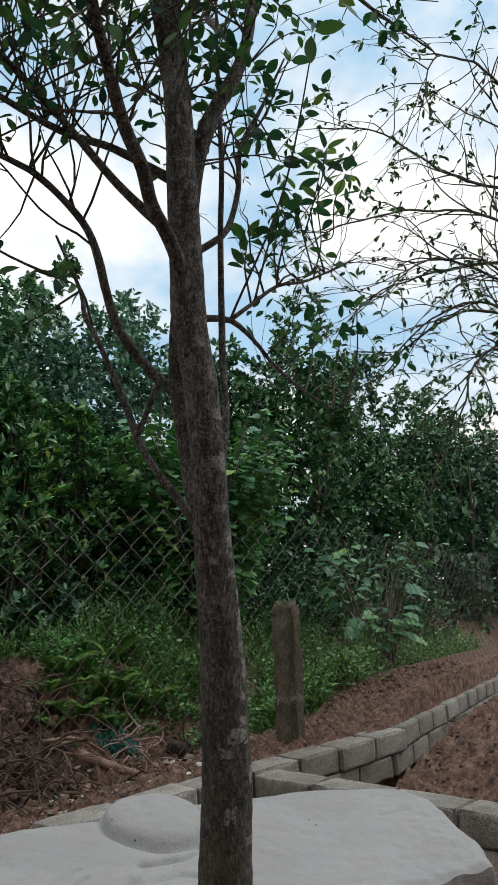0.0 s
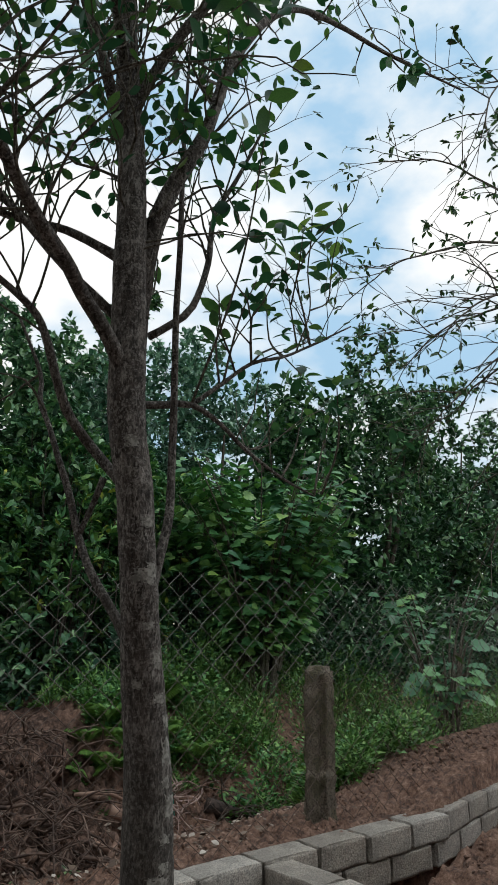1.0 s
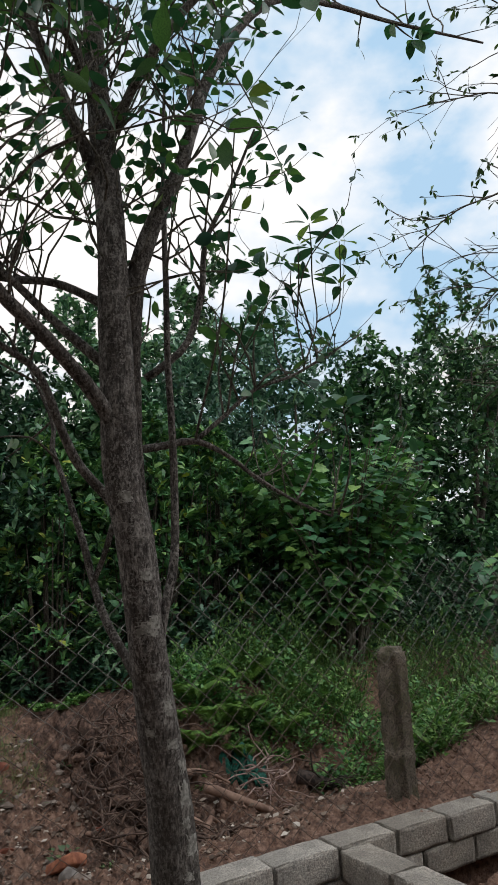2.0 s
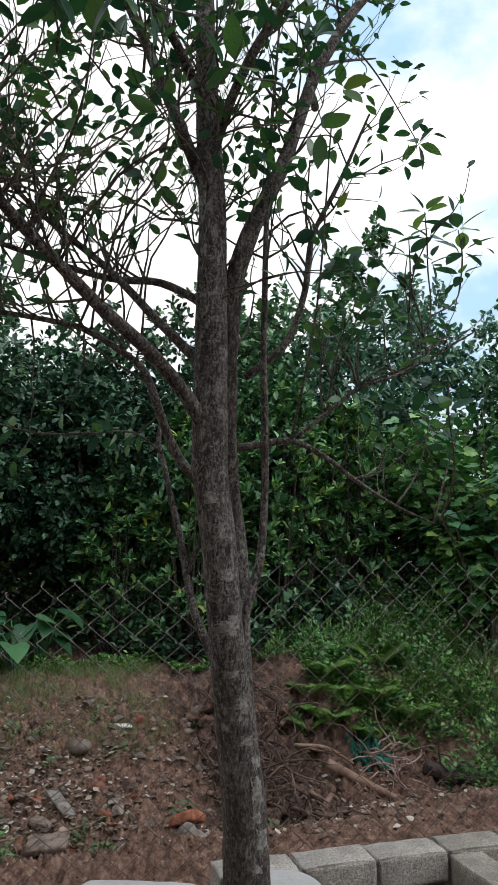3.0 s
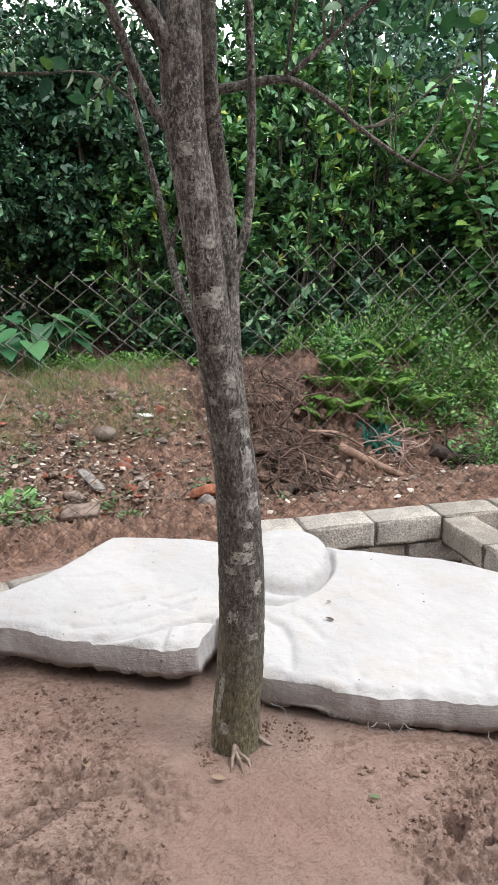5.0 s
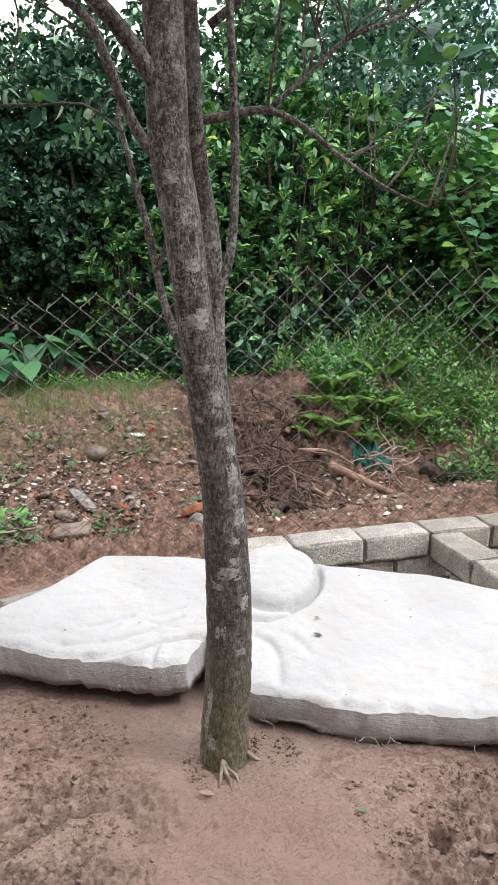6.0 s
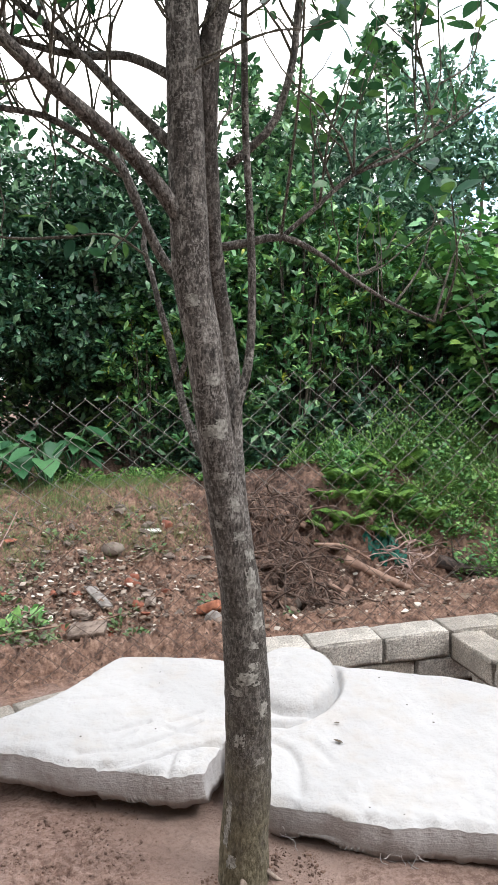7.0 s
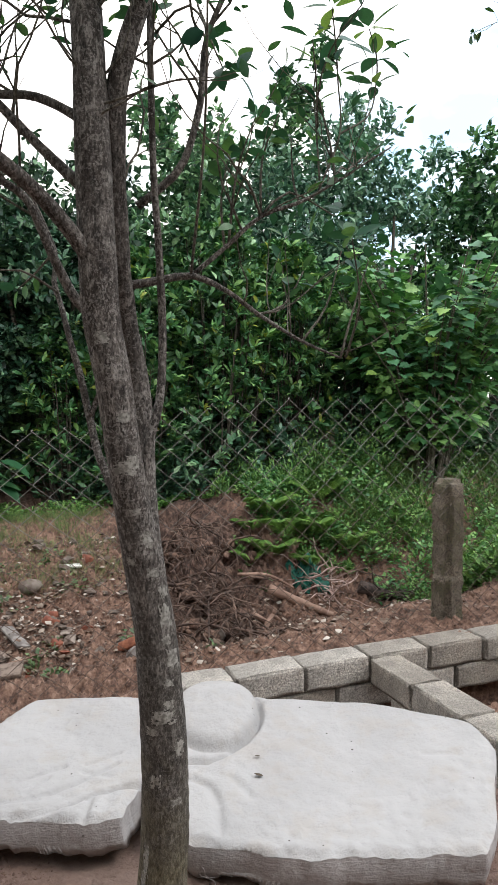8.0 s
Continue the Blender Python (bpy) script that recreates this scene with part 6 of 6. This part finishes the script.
def litter(n, places, label):
    pos, dirs, sizes = [], [], []
    for k in range(n):
        x0, x1, y0, y1 = random.choice(places)
        x, y = rnd(x0, x1), rnd(y0, y1)
        pos.append((x, y, ground_at(x, y) + 0.006))
        a = rnd(0, 6.28)
        dirs.append((math.cos(a), math.sin(a), rnd(-0.2, 0.25)))
        sizes.append(rnd(0.01, 0.03) if k % 4 else rnd(0.03, 0.055))
    v, f = scatter((np.array([(-0.1, 0, 0), (0.3, 0.12, 0.1), (0.38, 0.5, 0.0), (0.1, 1.0, 0.12), (-0.32, 0.55, 0.14), (0, 0.45, 0.24)]), np.array([(0, 1, 5), (1, 2, 5), (2, 3, 5), (3, 4, 5), (4, 0, 5)])), np.array(pos), turns_to(np.array(dirs)), np.array(sizes))
    tagged(put_mesh("litter", arrays("litter", v, f), M_CHIP), label, "litter", kind="stuff")


litter(5200, [(-1.1, 0.5, 1.9, 3.6), (-0.8, 0.1, 2.2, 3.0), (0.4, 2.4, 1.6, 3.0)], "pale chips, dry leaf bits and gravel on the slope")


def crumbs(n, places, lo, hi, label, material=None):
    """Loose soil crumbs, too many to count."""
    ico = bmesh.new()
    bmesh.ops.create_icosphere(ico, subdivisions=1, radius=0.5)
    bmesh.ops.triangulate(ico, faces=ico.faces)
    base = np.array([v.co[:] for v in ico.verts]) * (1, 0.85, 0.6)
    base *= 1 + np.random.uniform(-0.25, 0.25, (len(base), 1))
    tri = np.array([[v.index for v in f.verts] for f in ico.faces])
    ico.free()
    pos, dirs, sizes = [], [], []
    while len(pos) < n:
        x0, x1, y0, y1 = random.choice(places)
        x, y = rnd(x0, x1), rnd(y0, y1)
        if noise.noise(Vector((x * 7, y * 7, 4))) < rnd(-0.3, 0.25):
            continue
        s = lo + (hi - lo) * random.random() ** 3
        pos.append((x, y, ground_at(x, y) + 0.12 * s))
        a = rnd(0, 6.28)
        dirs.append((math.cos(a), math.sin(a), rnd(-0.5, 0.5)))
        sizes.append(s)
    v, f = scatter((base, tri), np.array(pos), turns_to(np.array(dirs)), np.array(sizes))
    tagged(put_mesh("soil_crumbs", arrays("soil_crumbs", v, f), material or M_CLOD), label, "soil", kind="stuff")


crumbs(2600, [(0.25, 0.8, -0.6, -0.15), (-0.8, -0.25, -0.4, 0.5), (-0.8, -0.25, -0.4, 0.5)], 0.003, 0.016, "crumbled clay on the trodden ground")
crumbs(500, [(-0.85, -0.25, -0.45, 0.5), (0.3, 0.85, -0.65, -0.15)], 0.002, 0.01, "small dark crumbs on the trodden ground", M_WETCLOD)
crumbs(260, [(0.03, 0.2, -0.02, 0.1), (-0.12, -0.05, -0.02, 0.08)], 0.003, 0.014, "dark crumbs round the foot of the tree", M_WETCLOD)
crumbs(1000, [(-0.8, 0.8, -0.65, 0.3), (-0.1, 0.22, -0.05, 0.12)], 0.002, 0.008, "fine grit on the trodden ground")
crumbs(2200, [(-1.1, 2.6, 1.38, 2.4), (-1.0, 0.6, 1.9, 3.4)], 0.006, 0.032, "crumbly soil behind the footing", M_WETCLOD)
crumbs(1700, [(1.55, 3.8, -0.1, 1.15)], 0.005, 0.035, "heaped loose soil inside the footing", M_WETCLOD)
crumbs(1300, [(0.5, 2.6, 2.3, 3.3), (2.3, 5.0, 1.6, 2.2)], 0.008, 0.06, "crumbly soil of the cut bank", M_WETCLOD)

random.seed(41)
for k in range(44):
    x, y = (rnd(0.34, 0.8), rnd(-0.5, -0.16)) if k % 2 else (rnd(-0.8, -0.33), rnd(-0.3, 0.55))
    lying("clod", lump((rnd(0.014, 0.036), rnd(0.012, 0.03), rnd(0.008, 0.016)), 60 + k, 1.3, 2), x, y, 0.001, (0, 0, rnd(0, 360)), M_CLOD, "crumbled clay clod on the ground", "clod", "clods")

dry = arrays("dry_leaf", *leaf_shape(1.0, 0.5, 0.3, -0.15, 5), True)
for x, y, a, s, mat, lab in ((-0.064, -0.083, 80, 0.042, M_DRY, "dry curled brown leaf by the tree's foot"), (0.285, -0.252, 70, 0.028, M_SEED, "fallen green leaf on the clay"), (-0.4, 0.05, 20, 0.045, M_DRY, "dry curled brown leaf on the clay"),
                             (0.5, 0.63, 40, 0.026, M_BIT, "small dark dead leaf on the mattress"), (0.43, 0.43, 100, 0.022, M_BIT, "small dark dead leaf on the mattress"), (0.4, 0.33, 60, 0.032, M_BIT, "small dark dead leaf on the mattress")):
    ob = put_mesh("fallen_leaf", dry.copy(), mat)
    z = foam_top(x, y) + 0.004 if y > 0.3 and x > 0.1 else ground_at(x, y) + 0.006
    ob.matrix_world = Matrix.Translation((x, y, z)) @ pose(0, 0, 0, 4, 3, a) @ Matrix.Scale(s, 4)
    tagged(ob, lab, "leaf", "fallen leaves")


# ---- concrete block footing ----
def block_mesh(seed, L, W, H):
    bm = bmesh.new()
    bmesh.ops.create_cube(bm, size=2)
    bmesh.ops.subdivide_edges(bm, edges=list(bm.edges), cuts=7, use_grid_fill=True)
    for v in bm.verts:
        out = []
        for u, h in zip(v.co, (L / 2, W / 2, H / 2)):
            k = round(abs(u) * 4)
            out.append(math.copysign((0.0, 0.5 * h, h - 0.017, h - 0.0045, h)[k], u))
        ends = [abs(abs(u) - 1) < 0.01 for u in v.co]
        q = Vector(out) * 20 + Vector((seed * 5.1, seed, 0))
        if sum(ends) >= 2:
            chip = 0.002 + 0.02 * max(0.0, noise.noise(q * 1.3) - 0.05) + 0.014 * max(0.0, noise.noise(q * 4) - 0.05)
            out = [u - math.copysign(chip, u) if e else u for u, e in zip(out, ends)]
        v.co = Vector(out)
        v.co += Vector((noise.noise(q), noise.noise(q + Vector((2, 4, 0))), noise.noise(q + Vector((6, 0, 1))))) * 0.005
        v.co += Vector((noise.noise(q * 3), noise.noise(q * 3 + Vector((1, 4, 0))), noise.noise(q * 3 + Vector((3, 0, 1))))) * 0.003
    bmesh.ops.recalc_face_normals(bm, faces=bm.faces)
    for f in bm.faces:
        f.smooth = True
    me = bpy.data.meshes.new("block")
    bm.to_mesh(me)
    bm.free()
    me.materials.append(M_BLOCK)
    return me


def build_footing():
    random.seed(51)
    wall = empty("footing_wall", 0, 0, 0, label="low footing of grey concrete blocks laid without mortar", category="wall", kind="structure")
    L, W, H = 0.333, 0.165, 0.122
    kinds = [block_mesh(k, L, W, H) for k in range(5)]

    def lay(x, y, z, turn):
        ob = put_mesh("block", random.choice(kinds), M_BLOCK, wall)
        ob.matrix_basis = Matrix.Translation((x + rnd(-0.003, 0.003), y + rnd(-0.006, 0.006), z + rnd(-0.003, 0.003))) @ pose(0, 0, 0, rnd(-1.2, 1.2), rnd(-0.9, 0.9), turn + rnd(-1.5, 1.5))

    pitch = 0.345
    for k in range(-2, 5):
        lay(0.962 + (k + 0.5) * pitch, 1.262, 0.128 - H / 2, 0)
        lay(0.962 + k * pitch, 1.268, 0.128 - 1.5 * H - 0.004, 0)
    for k in range(12):
        c, s = math.cos(radians(13)), math.sin(radians(13))
        d = (k + 0.5) * pitch
        lay(2.345 + 0.345 + d * c - 0.02, 1.262 + 0.03 + d * s, 0.135 - H / 2, 13)
        lay(2.345 + 0.345 + (d - 0.17) * c, 1.268 + 0.03 + (d - 0.17) * s, 0.135 - 1.5 * H - 0.004, 13)
    for x, y, a in ((-0.46, 0.99, 18), (-0.79, 0.89, 18), (-1.12, 0.79, 18)):
        lay(x, y, 0.11 - H / 2, a)
        lay(x + 0.1, y + 0.03, 0.11 - 1.5 * H - 0.004, a)
    for k in range(5):
        lay(1.39, 1.012 - k * pitch, 0.122 - H / 2, 90)
        lay(1.392, 1.012 - (k + 0.5) * pitch, 0.122 - 1.5 * H - 0.004, 90)


build_footing()
